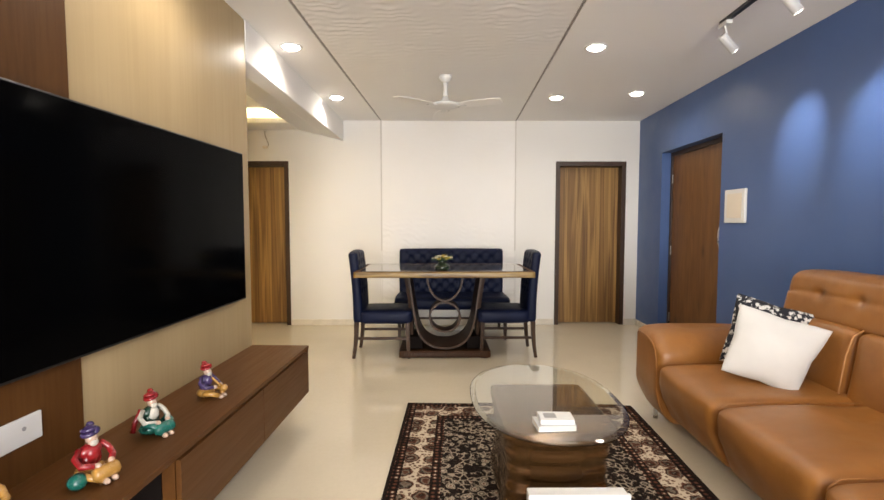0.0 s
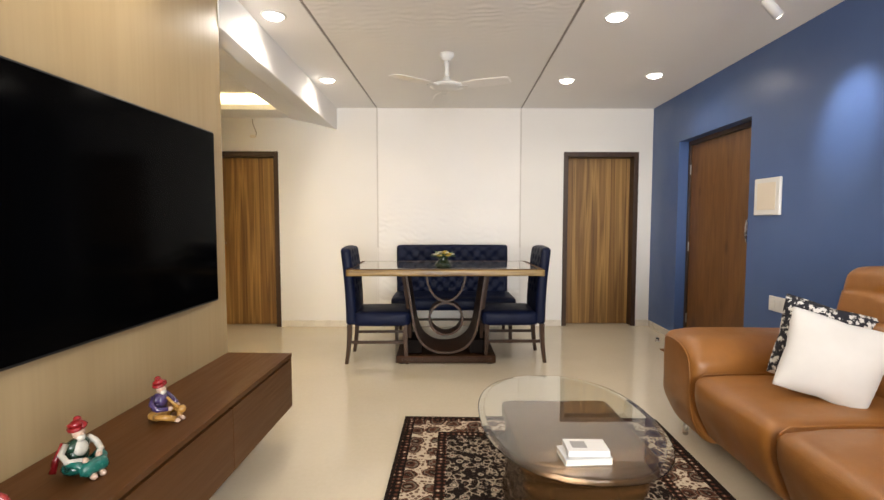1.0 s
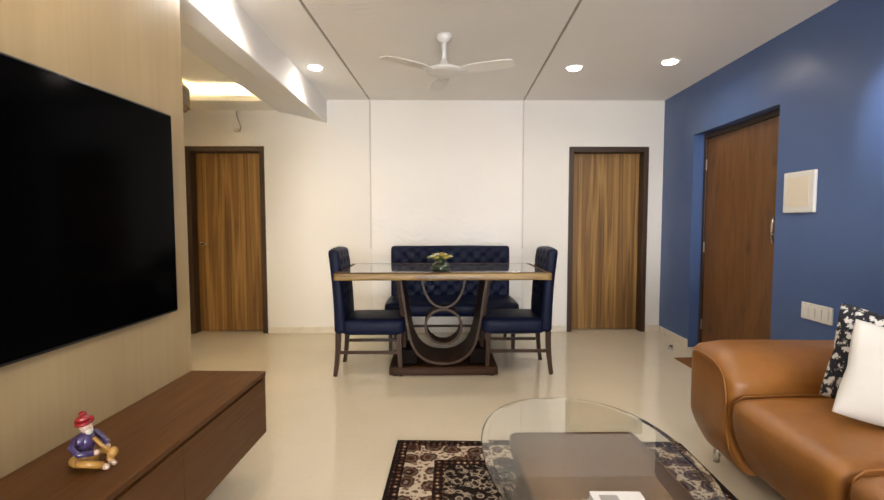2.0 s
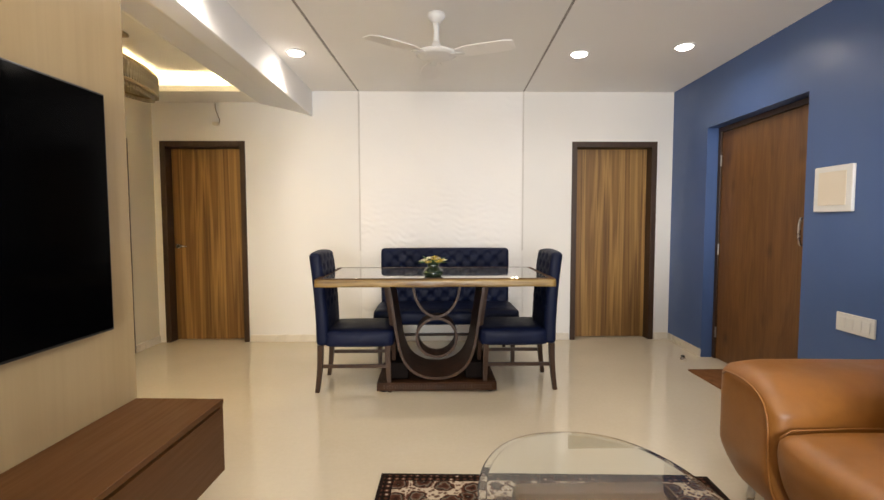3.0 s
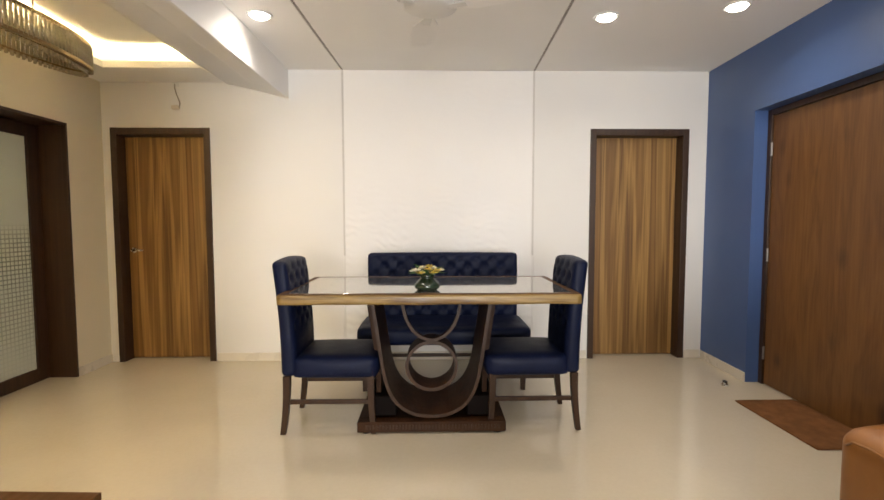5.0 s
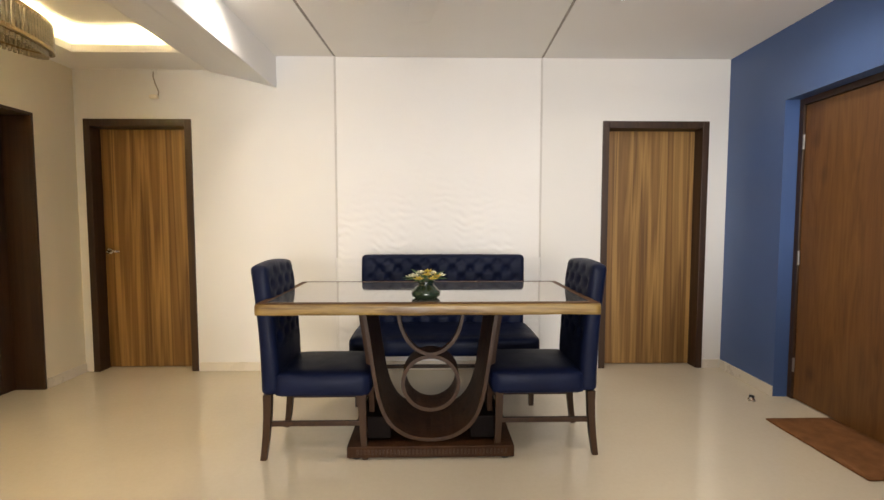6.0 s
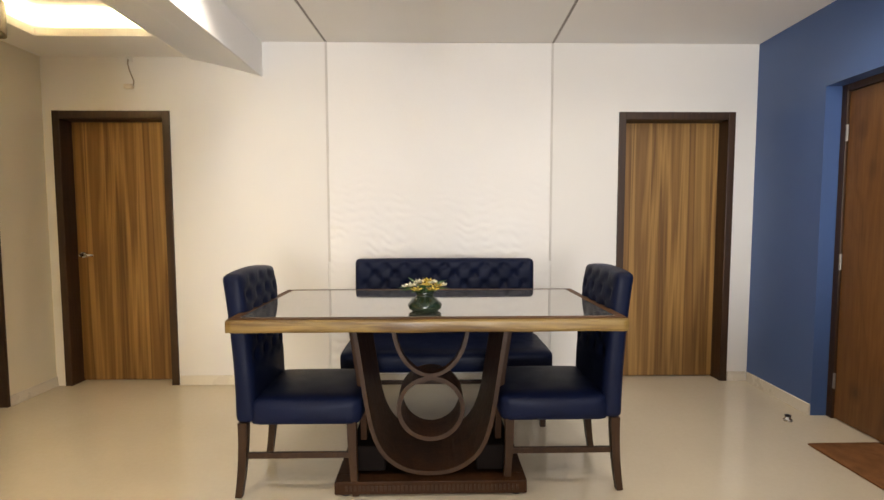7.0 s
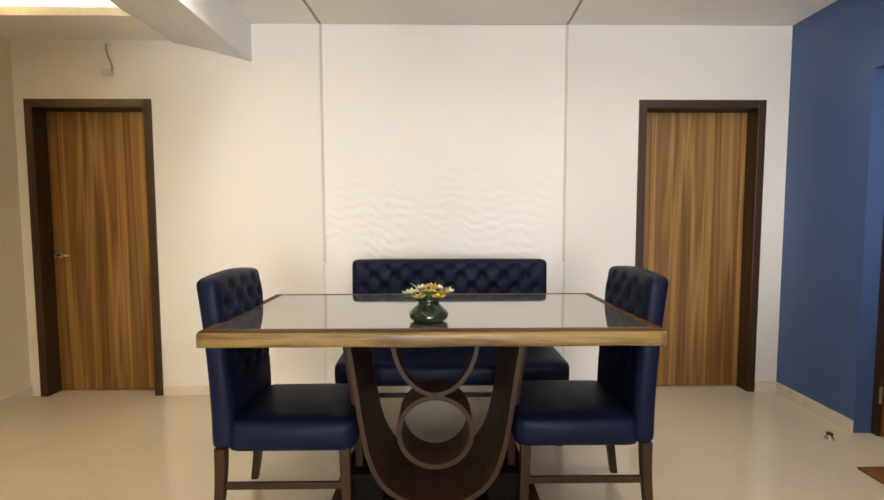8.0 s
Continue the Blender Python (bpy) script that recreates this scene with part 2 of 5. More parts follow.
def rug_materials():
    """Pile of the rug: plain dark edge, speckled narrow band, cream band with rosettes, dark floral field."""
    out = []
    dark, cream, rust = (0.012, 0.0075, 0.006), (0.52, 0.43, 0.32), (0.120, 0.046, 0.026)

    def pile(name):
        n = Nodes(name)
        n.set(Roughness=0.95, Specular_IOR_Level=0.05)
        n.bump(n.noise(420, 3), 0.8, 0.004)
        return n

    n = pile("rug_dark_edge")
    n.colour(n.ramp(n.noise(90, 4), [(0.3, dark), (0.7, dim(dark, 2.0))]))
    out.append(n.mat)
    n = pile("rug_narrow_band")
    cell = n.add("ShaderNodeTexVoronoi", Scale=30, Randomness=0.2)
    n.link(n.coord, cell.inputs["Vector"])
    n.colour(n.ramp(cell.outputs["Distance"], [(0.22, cream), (0.3, rust), (0.5, dark)]))
    out.append(n.mat)
    n = pile("rug_cream_band")
    cell = n.add("ShaderNodeTexVoronoi", Scale=1 / 0.115, Randomness=0.4)
    wobble = n.add("ShaderNodeTexNoise", Scale=34, Detail=3)
    n.link(n.coord, wobble.inputs["Vector"])
    n.link(n.mix(n.coord, wobble.outputs["Color"], 0.045), cell.inputs["Vector"])
    rose = n.ramp(cell.outputs["Distance"], [(0.0, rust), (0.07, dim(cream, 0.45)), (0.12, dark), (0.24, dim(rust, 0.8)), (0.30, dim(cream, 0.35)), (0.34, dark), (0.41, rust), (0.45, cream)])
    leaf = n.add("ShaderNodeTexVoronoi", Scale=42, Randomness=0.9)
    n.link(n.coord, leaf.inputs["Vector"])
    sprig = n.ramp(leaf.outputs["Distance"], [(0.36, dim(rust, 0.7)), (0.47, cream)])
    far = n.ramp(cell.outputs["Distance"], [(0.46, (0, 0, 0)), (0.49, (1, 1, 1))])
    n.colour(n.mix(rose, n.mix(cream, sprig, 0.9), far))
    out.append(n.mat)
    n = pile("rug_field")
    a = n.add("ShaderNodeTexVoronoi", Scale=15, Randomness=0.9)
    n.link(n.coord, a.inputs["Vector"])
    b = n.add("ShaderNodeTexVoronoi", Scale=27, Randomness=1.0)
    b.feature = "DISTANCE_TO_EDGE"
    n.link(n.coord, b.inputs["Vector"])
    vine = n.ramp(b.outputs["Distance"], [(0.06, dim(cream, 0.9)), (0.12, dark)])
    flower = n.ramp(a.outputs["Distance"], [(0.08, rust), (0.16, cream), (0.25, dark), (0.32, dim(cream, 0.8)), (0.38, dark)])
    pick = n.ramp(n.noise(13, 3, 0.5, None, 1.0), [(0.47, (0, 0, 0)), (0.53, (1, 1, 1))])
    speck = n.ramp(n.noise(75, 3, 0.6, None, 0.6), [(0.54, dark), (0.60, rust), (0.68, dim(cream, 0.7))])
    n.colour(n.mix(n.mix(n.mix(speck, vine, 0.65), flower, pick), speck, 0.08))
    out.append(n.mat)
    return out


# ---- mesh tools ----
def thing(name, at, label, category, group="", turn=0.0):
    ob = new(name)
    ob.matrix_basis = pose(*at, 0, 0, turn)
    ob.empty_display_size = 0.1
    return tagged(ob, label, category, group)


def part(name, bm, material, parent=None, label="", smooth=False):
    """Links a bmesh as one mesh object, under a thing or a part if one is given."""
    data = bpy.data.meshes.new(name)
    bmesh.ops.recalc_face_normals(bm, faces=bm.faces)
    if smooth:
        for f in bm.faces:
            f.smooth = True
    bm.to_mesh(data)
    bm.free()
    for m in material if isinstance(material, (list, tuple)) else [material]:
        data.materials.append(m)
    ob = new(name, data)
    if parent:
        ob.parent = parent
    return tagged(ob, label) if label else ob


def box(lo, hi, bevel=0.0, seg=2, bm=None, slot=0):
    bm = bm or bmesh.new()
    made = bmesh.ops.create_cube(bm, size=1.0)["verts"]
    size = [h - l for l, h in zip(lo, hi)]
    for v in made:
        v.co = Vector([l + (c + 0.5) * s for l, c, s in zip(lo, v.co, size)])
    faces = {f for v in made for f in v.link_faces}
    for f in faces:
        f.material_index = slot
    if bevel:
        edges = {e for v in made for e in v.link_edges}
        bmesh.ops.bevel(bm, geom=list(edges), offset=bevel, segments=seg, affect="EDGES", profile=0.5, clamp_overlap=True)
    return bm


def soft_box(lo, hi, r, div=(8, 8, 8), puff=0.0, shape=None, bm=None, slot=0):
    """A padded block: rounded edges, faces that swell, and an optional function that moves each point."""
    bm = bm or bmesh.new()
    lo, hi = Vector(lo), Vector(hi)
    mid, half = (lo + hi) / 2, (hi - lo) / 2
    seen = {}

    def point(i, j, k):
        key = (i, j, k)
        if key not in seen:
            u = Vector((2 * i / div[0] - 1, 2 * j / div[1] - 1, 2 * k / div[2] - 1))
            p = Vector([u[a] * half[a] for a in range(3)])
            core = Vector([max(-half[a] + r, min(half[a] - r, p[a])) for a in range(3)])
            d = p - core
            if d.length > 1e-9:
                p = core + d.normalized() * r
            if puff:
                for a in range(3):
                    b, c = (a + 1) % 3, (a + 2) % 3
                    p[a] += puff * u[a] * max(0, 1 - u[b] ** 2) * max(0, 1 - u[c] ** 2)
            p += mid
            if shape:
                p = shape(p, u)
            seen[key] = bm.verts.new(p)
        return seen[key]

    nx, ny, nz = div
    for a, n in ((0, nx), (1, ny), (2, nz)):
        b, c = (a + 1) % 3, (a + 2) % 3
        for side in (0, n):
            for s in range(div[b]):
                for t in range(div[c]):
                    quad = []
                    for ds, dt in ((0, 0), (1, 0), (1, 1), (0, 1)):
                        key = [0, 0, 0]
                        key[a], key[b], key[c] = side, s + ds, t + dt
                        quad.append(point(*key))
                    f = bm.faces.new(quad)
                    f.material_index = slot
    return bm


def lathe(profile, n=24, at=(0, 0, 0), bm=None, slot=0, squash=(1, 1)):
    """Turns (radius, height) pairs round the upright axis."""
    bm = bm or bmesh.new()
    rings = []
    for r, z in profile:
        rings.append([bm.verts.new((at[0] + r * squash[0] * math.cos(math.tau * i / n), at[1] + r * squash[1] * math.sin(math.tau * i / n), at[2] + z)) for i in range(n)])
    for a, b in zip(rings, rings[1:]):
        for i in range(n):
            bm.faces.new((a[i], a[(i + 1) % n], b[(i + 1) % n], b[i])).material_index = slot
    for ring, flip in ((rings[0], True), (rings[-1], False)):
        if ring[0].co != ring[1].co:
            bm.faces.new(ring[::-1] if flip else ring).material_index = slot
    return bm


def bar(points, w, h, up=(0, 0, 1), bm=None, closed=False, slot=0, round_n=0, taper=None):
    """Sweeps a flat or round section along points. w: across, h: along up."""
    bm = bm or bmesh.new()
    pts = [Vector(p) for p in points]
    up = Vector(up)
    rings, n = [], len(pts)
    for i, p in enumerate(pts):
        before, after = pts[(i - 1) % n if closed else max(i - 1, 0)], pts[(i + 1) % n if closed else min(i + 1, n - 1)]
        along = (after - before).normalized()
        side = along.cross(up)
        side = side.normalized() if side.length > 1e-6 else Vector((1, 0, 0))
        over = side.cross(along).normalized()
        k = taper(i / (n - 1)) if taper else 1.0
        if round_n:
            ring = [p + side * (math.cos(math.tau * j / round_n) * w / 2 * k) + over * (math.sin(math.tau * j / round_n) * h / 2 * k) for j in range(round_n)]
        else:
            ring = [p + side * (sx * w / 2 * k) + over * (sy * h / 2 * k) for sx, sy in ((-1, -1), (1, -1), (1, 1), (-1, 1))]
        rings.append([bm.verts.new(q) for q in ring])
    m = len(rings[0])
    pairs = list(zip(rings, rings[1:])) + ([(rings[-1], rings[0])] if closed else [])
    for a, b in pairs:
        for j in range(m):
            bm.faces.new((a[j], a[(j + 1) % m], b[(j + 1) % m], b[j])).material_index = slot
    if not closed:
        bm.faces.new(rings[0][::-1]).material_index = slot
        bm.faces.new(rings[-1]).material_index = slot
    return bm


def structure(name, bm, material, label, category, smooth=False):
    return tagged(part(name, bm, material, None, "", smooth), label, category, "", "structure")


SWAY = 0.042


def sway(ob, x, y, slope=SWAY):
    """The long walls do not meet the end wall quite square: turns a thing with them, about (x, y)."""
    c = Matrix.Translation((x, y, 0))
    ob.matrix_basis = c @ Matrix.Rotation(-math.atan(slope), 4, "Z") @ c.inverted() @ ob.matrix_basis
    return ob


def boxes(rows, bevel=0.0):
    bm = bmesh.new()
    for lo, hi in rows:
        box(lo, hi, bevel, 2, bm)
    return bm


# ---- the large structure ----
structure("floor", box((LEFT - 0.4, NEAR - 0.2, -0.1), (RIGHT + 0.4, BACK + 0.3, 0)), M_FLOOR, "polished cream vitrified tile floor with soft reflections", "floor")

DL, DR, DTOP = (-2.646, -1.768), (1.665, 2.572), 2.12
W = 0.20
structure("wall_back", boxes([
    ((LEFT - 0.4, BACK, 0), (DL[0], BACK + W, 2.8)), ((DL[0], BACK, DTOP), (DL[1], BACK + W, 2.8)),
    ((DL[1], BACK, 0), (GROOVE_L - 0.008, BACK + W, 2.8)), ((GROOVE_L - 0.008, BACK + 0.012, 0), (GROOVE_R + 0.008, BACK + W, 2.8)),
    ((GROOVE_R + 0.008, BACK, 0), (DR[0], BACK + W, 2.8)), ((DR[0], BACK, DTOP), (DR[1], BACK + W, 2.8)),
    ((DR[1], BACK, 0), (RIGHT + 0.4, BACK + W, 2.8))]), M_WALL, "white painted end wall behind the dining table", "wall")

MD0, MD1, MDTOP = 3.99, 5.22, 2.13
sway(structure("wall_blue", boxes([
    ((RIGHT, NEAR - 0.2, 0), (RIGHT + 0.3, MD0, 2.8)), ((RIGHT, MD0, MDTOP), (RIGHT + 0.3, MD1, 2.8)),
    ((RIGHT, MD1, 0), (RIGHT + 0.3, BACK, 2.8))]), M_BLUE, "deep blue painted wall with a door recess", "wall"), RIGHT, BACK)
GD0, GD1, GDTOP = 4.45, 5.49, 2.075
structure("wall_left", boxes([
    ((LEFT - 0.3, 1.0, 0), (LEFT, GD0, 2.8)), ((LEFT - 0.3, GD0, GDTOP), (LEFT, GD1, 2.8)),
    ((LEFT - 0.3, GD1, 0), (LEFT, BACK, 2.8))]), M_CREAMWALL, "cream white passage wall with a glass door", "wall")
structure("wall_passage", box((LEFT - 0.3, 0.8, 0), (PANEL - 0.22, 1.0, 2.8)), M_CREAMWALL, "cream wall closing the passage", "wall")
# Out of view; its opening is assumed, to hold the added fill lamp
structure("wall_near", boxes([((-2.0, NEAR - 0.2, 0), (-0.65, NEAR, 2.8)), ((1.65, NEAR - 0.2, 0), (RIGHT, NEAR, 2.8)), ((-0.65, NEAR - 0.2, 2.2), (1.65, NEAR, 2.8))]), M_WALL, "white painted wall at the living end", "wall")
sway(structure("wall_tv", box((PANEL - 0.22, NEAR - 0.1, 0), (PANEL - 0.03, PANEL_END - 0.004, 2.8)), M_WALL, "white partition wall behind the television panelling", "wall"), PANEL, PANEL_END)
structure("wall_backing", boxes([((DL[0] - 0.1, BACK + W, 0), (DL[1] + 0.1, BACK + W + 0.04, 2.3)), ((DR[0] - 0.1, BACK + W, 0), (DR[1] + 0.1, BACK + W + 0.04, 2.3)),
                                 ((RIGHT + 0.3, MD0 - 0.3, 0), (RIGHT + 0.34, MD1 + 0.1, 2.3)), ((LEFT - 0.34, GD0 - 0.1, 0), (LEFT - 0.3, GD1 + 0.1, 2.3))]),
          M_BLACK_AND_SHADE, "dark space closed off behind the doors", "wall")

GX = (GROOVE_L + GROOVE_R) / 2
sway(structure("ceiling", boxes([
    ((PANEL - 0.22, NEAR - 0.3, CEIL), (GROOVE_L - 0.010, BACK + 0.15, CEIL + 0.12)), ((GROOVE_R + 0.010, NEAR - 0.3, CEIL), (RIGHT + 0.4, BACK + 0.15, CEIL + 0.12)),
    ((LEFT - 0.4, 0.6, CEIL + 0.03), (PANEL - 0.22, BACK + 0.1, CEIL + 0.12)), ((GROOVE_L - 0.010, NEAR - 0.3, CEIL + 0.03), (GROOVE_R + 0.010, BACK + 0.1, CEIL + 0.12))]),
    M_CEIL, "flat white painted ceiling", "ceiling"), GX, BACK)


def relief(n_u, n_v, span_u, span_v, place, depth):
    """A sheet with shallow wind-blown ripples."""
    bm = bmesh.new()
    grid = []
    for j in range(n_v + 1):
        row = []
        for i in range(n_u + 1):
            u, v = span_u[0] + (span_u[1] - span_u[0]) * i / n_u, span_v[0] + (span_v[1] - span_v[0]) * j / n_v
            bend = 0.07 * noise.noise((u * 3.2, v * 1.6, 0.3)) + 0.055 * noise.noise((u * 13.0, v * 6.0, 4.1))
            swell = max(0.0, 0.40 + 1.2 * noise.noise((u * 6.0, v * 4.5, 7.7)))
            h = 0.0026 * math.sin(math.tau * (v + bend) / 0.072) * (0.10 + 1.2 * swell) * depth(v)
            row.append(bm.verts.new(place(u, v, h)))
        grid.append(row)
    for a, b in zip(grid, grid[1:]):
        for i in range(n_u):
            bm.faces.new((a[i], a[i + 1], b[i + 1], b[i]))
    return bm


sway(structure("ceiling_relief_panel", relief(90, 900, (GROOVE_L + 0.010, GROOVE_R - 0.010), (NEAR, BACK + 0.05), lambda u, v, h: (u, v, CEIL + 0.002 - h), lambda v: 0.08 + 1.1 * max(0.0, min(1.0, (3.9 - v) / 1.2))),
          M_RELIEF, "white ceiling band with a rippled relief texture", "ceiling", True), GX, BACK)
structure("wall_relief_panel", relief(110, 300, (GROOVE_L + 0.010, GROOVE_R - 0.010), (0.0, CEIL), lambda u, v, h: (u, BACK + 0.003 - h, v), lambda v: 0.10 + 0.70 * max(0.0, min(1.0, (1.75 - v) / 0.6))),
          M_RELIEF, "white wall band with a rippled relief texture", "wall", True)
for gx in (GROOVE_L, GROOVE_R):
    sway(structure("trim_groove_ceiling", box((gx - 0.010, NEAR, CEIL + 0.006), (gx + 0.010, BACK + 0.05, CEIL + 0.03)), M_GROOVE, "dark grey recessed metal groove in the ceiling", "trim"), GX, BACK)
    structure("trim_groove_wall", box((gx - 0.008, BACK + 0.004, 0.97), (gx + 0.008, BACK + 0.014, CEIL)), surface("groove_shade_grey", (0.60, 0.57, 0.53), 0.6), "thin grey groove down the white wall", "trim")

# beam with a curved soffit on the passage side
BEAM_X = -1.06


def soffit_z(x):
    k = max(0.0, min(1.0, (x + 1.72) / 0.66))
    return SOFFIT - 0.143 * k ** 1.25


def beam_mesh():
    bm = bmesh.new()
    y0, y1 = 1.0, BACK + 0.05
    xs = [-1.60 + (BEAM_X + 1.60) * i / 16 for i in range(17)]
    front = [bm.verts.new((x, y0, soffit_z(x))) for x in xs] + [bm.verts.new((BEAM_X, y0, CEIL - 0.001)), bm.verts.new((-1.60, y0, CEIL - 0.001))]
    back = [bm.verts.new((v.co.x, y1, v.co.z)) for v in front]
    n = len(front)
    for i in range(n):
        f = bm.faces.new((front[i], front[(i + 1) % n], back[(i + 1) % n], back[i]))
        f.smooth = i < 16
    bm.faces.new(front[::-1])
    bm.faces.new(back)
    for v in bm.verts:
        if v.co.y == y0:
            v.co.y = PANEL_END if v.co.x > PANEL - 0.23 else y0
    return bm


TRAY = (-2.42, -1.635, 3.40, 5.50)
sway(structure("ceiling_beam", beam_mesh(), M_CEIL, "cream white ceiling beam with a curved underside", "ceiling"), BEAM_X, BACK, 0.008)
structure("ceiling_passage", boxes([
    ((LEFT, 1.0, SOFFIT), (TRAY[0], BACK, SOFFIT + 0.02)), ((TRAY[1], 1.0, SOFFIT - 0.0005), (-1.599, BACK, SOFFIT + 0.02)),
    ((TRAY[0], TRAY[3], SOFFIT), (TRAY[1], BACK, SOFFIT + 0.02)), ((TRAY[0], 1.0, SOFFIT), (TRAY[1], TRAY[2], SOFFIT + 0.02))]),
    M_CEIL, "cream white false ceiling with a lit tray", "ceiling")
structure("ceiling_tray_lip", boxes([((TRAY[0] - 0.012, TRAY[2], SOFFIT + 0.0205), (TRAY[0], TRAY[3], SOFFIT + 0.052)), ((TRAY[1], TRAY[2], SOFFIT + 0.0205), (TRAY[1] + 0.012, TRAY[3], SOFFIT + 0.052)),
                                     ((TRAY[0], TRAY[3], SOFFIT + 0.0205), (TRAY[1], TRAY[3] + 0.012, SOFFIT + 0.052))]), M_CEIL, "cream upstand round the ceiling tray", "ceiling")
strip = thing("led_strip", (0, 0, 0), "warm yellow light strip hidden in the ceiling tray", "light strip")
for lo, hi in (((TRAY[0] - 0.05, TRAY[2], SOFFIT + 0.022), (TRAY[0] - 0.03, TRAY[3], SOFFIT + 0.034)), ((TRAY[1] + 0.022, TRAY[2], SOFFIT + 0.022), (TRAY[1] + 0.042, TRAY[3], SOFFIT + 0.034)),
               ((TRAY[0], TRAY[3] + 0.03, SOFFIT + 0.022), (TRAY[1], TRAY[3] + 0.05, SOFFIT + 0.034))):
    part("tape", box(lo, hi), M_LED, strip)

# skirting
structure("baseboard", boxes([((DL[1] + 0.01, BACK - 0.012, 0), (DR[0] - 0.01, BACK + 0.001, 0.075)), ((DR[1] + 0.005, BACK - 0.012, 0), (RIGHT - 0.013, BACK + 0.001, 0.075)),
                              ((LEFT - 0.001, GD1, 0), (LEFT + 0.012, BACK - 0.001, 0.075))], 0.003), M_SKIRT, "cream tile skirting along the white walls", "baseboard")
sway(structure("baseboard", boxes([((RIGHT - 0.012, MD1, 0), (RIGHT + 0.001, BACK - 0.014, 0.075)), ((RIGHT - 0.012, NEAR, 0), (RIGHT + 0.001, MD0, 0.075))], 0.003),
               M_SKIRT, "cream tile skirting along the blue wall", "baseboard"), RIGHT, BACK)


def framed_door(name, x0, x1, handle_side, label):
    """A veneered door leaf set back in a dark frame; its frame lines the opening."""
    ob = thing(name, ((x0 + x1) / 2, BACK, 0), label, "door")
    tagged(ob, kind="structure")
    h = (x1 - x0) / 2
    part("frame", boxes([((-h, -0.012, 0), (-h + 0.055, 0.17, DTOP)), ((h - 0.055, -0.012, 0), (h, 0.17, DTOP)), ((-h + 0.0552, -0.0115, DTOP - 0.06), (h - 0.0552, 0.17, DTOP - 0.0005))], 0.003),
         M_DARKWOOD, ob, "dark brown wooden door frame")
    leaf = part("leaf", box((-h + 0.056, 0.110, 0.008), (h - 0.056, 0.147, DTOP - 0.063), 0.002), M_DOOR, ob, "striped brown veneer leaf")
    if not handle_side:
        return ob
    s = -1 if handle_side == "left" else 1
    bm = lathe([(0.0, 0), (0.024, 0), (0.024, 0.008), (0.010, 0.012), (0.010, 0.04), (0, 0.04)], 16)
    bmesh.ops.rotate(bm, verts=bm.verts, matrix=Matrix.Rotation(radians(90), 3, "X"))
    bmesh.ops.translate(bm, verts=bm.verts, vec=(s * (h - 0.10), 0.1095, 1.02))
    bar([(s * (h - 0.10), 0.073, 1.02), (s * (h - 0.14), 0.071, 1.022), (s * (h - 0.195), 0.075, 1.018)], 0.014, 0.018, (0, 0, 1), bm, round_n=8)
    part("handle", bm, M_CHROME, leaf, "brushed steel lever handle", True)
    return ob


framed_door("door_1", *DL, "left", "closed striped brown veneer door in a dark frame")
framed_door("door_2", *DR, "", "closed brown striped veneer door beside the blue wall")

# main door in the blue recess
main = thing("door_3", (RIGHT, (MD0 + MD1) / 2, 0), "closed red-brown teak main door in a blue recess", "door")
tagged(main, kind="structure")
hw = (MD1 - MD0) / 2
part("frame", boxes([((0.10, hw - 0.045, 0), (0.19, hw, MDTOP)), ((0.10, -hw, 0), (0.19, -hw + 0.045, MDTOP)), ((0.1005, -hw + 0.0452, MDTOP - 0.045), (0.19, hw - 0.0452, MDTOP - 0.0005))], 0.003), M_DARKWOOD, main, "dark brown door frame")
leaf = part("leaf", box((0.115, -hw + 0.047, 0.008), (0.155, hw - 0.047, MDTOP - 0.048), 0.002), M_MAINDOOR, main, "red-brown teak leaf")
for z in (1.83, 1.02, 0.25):
    part("hinge", bar([(0.106, hw - 0.046, z - 0.05), (0.106, hw - 0.046, z + 0.05)], 0.016, 0.016, (1, 0, 0), round_n=8), M_HINGE, main, "dull steel butt hinge")
part("pull_handle", bar([(0.116, -hw + 0.13, 1.10), (0.075, -hw + 0.13, 1.115), (0.066, -hw + 0.13, 1.16), (0.066, -hw + 0.13, 1.25), (0.075, -hw + 0.13, 1.295), (0.116, -hw + 0.13, 1.31)], 0.018, 0.018, (0, 1, 0), round_n=10), M_CHROME, leaf, "chrome pull handle", True)
part("lock", box((0.108, -hw + 0.115, 0.93), (0.1152, -hw + 0.145, 1.0), 0.003), M_CHROME, leaf, "steel lock plate")


sway(main, RIGHT, BACK)


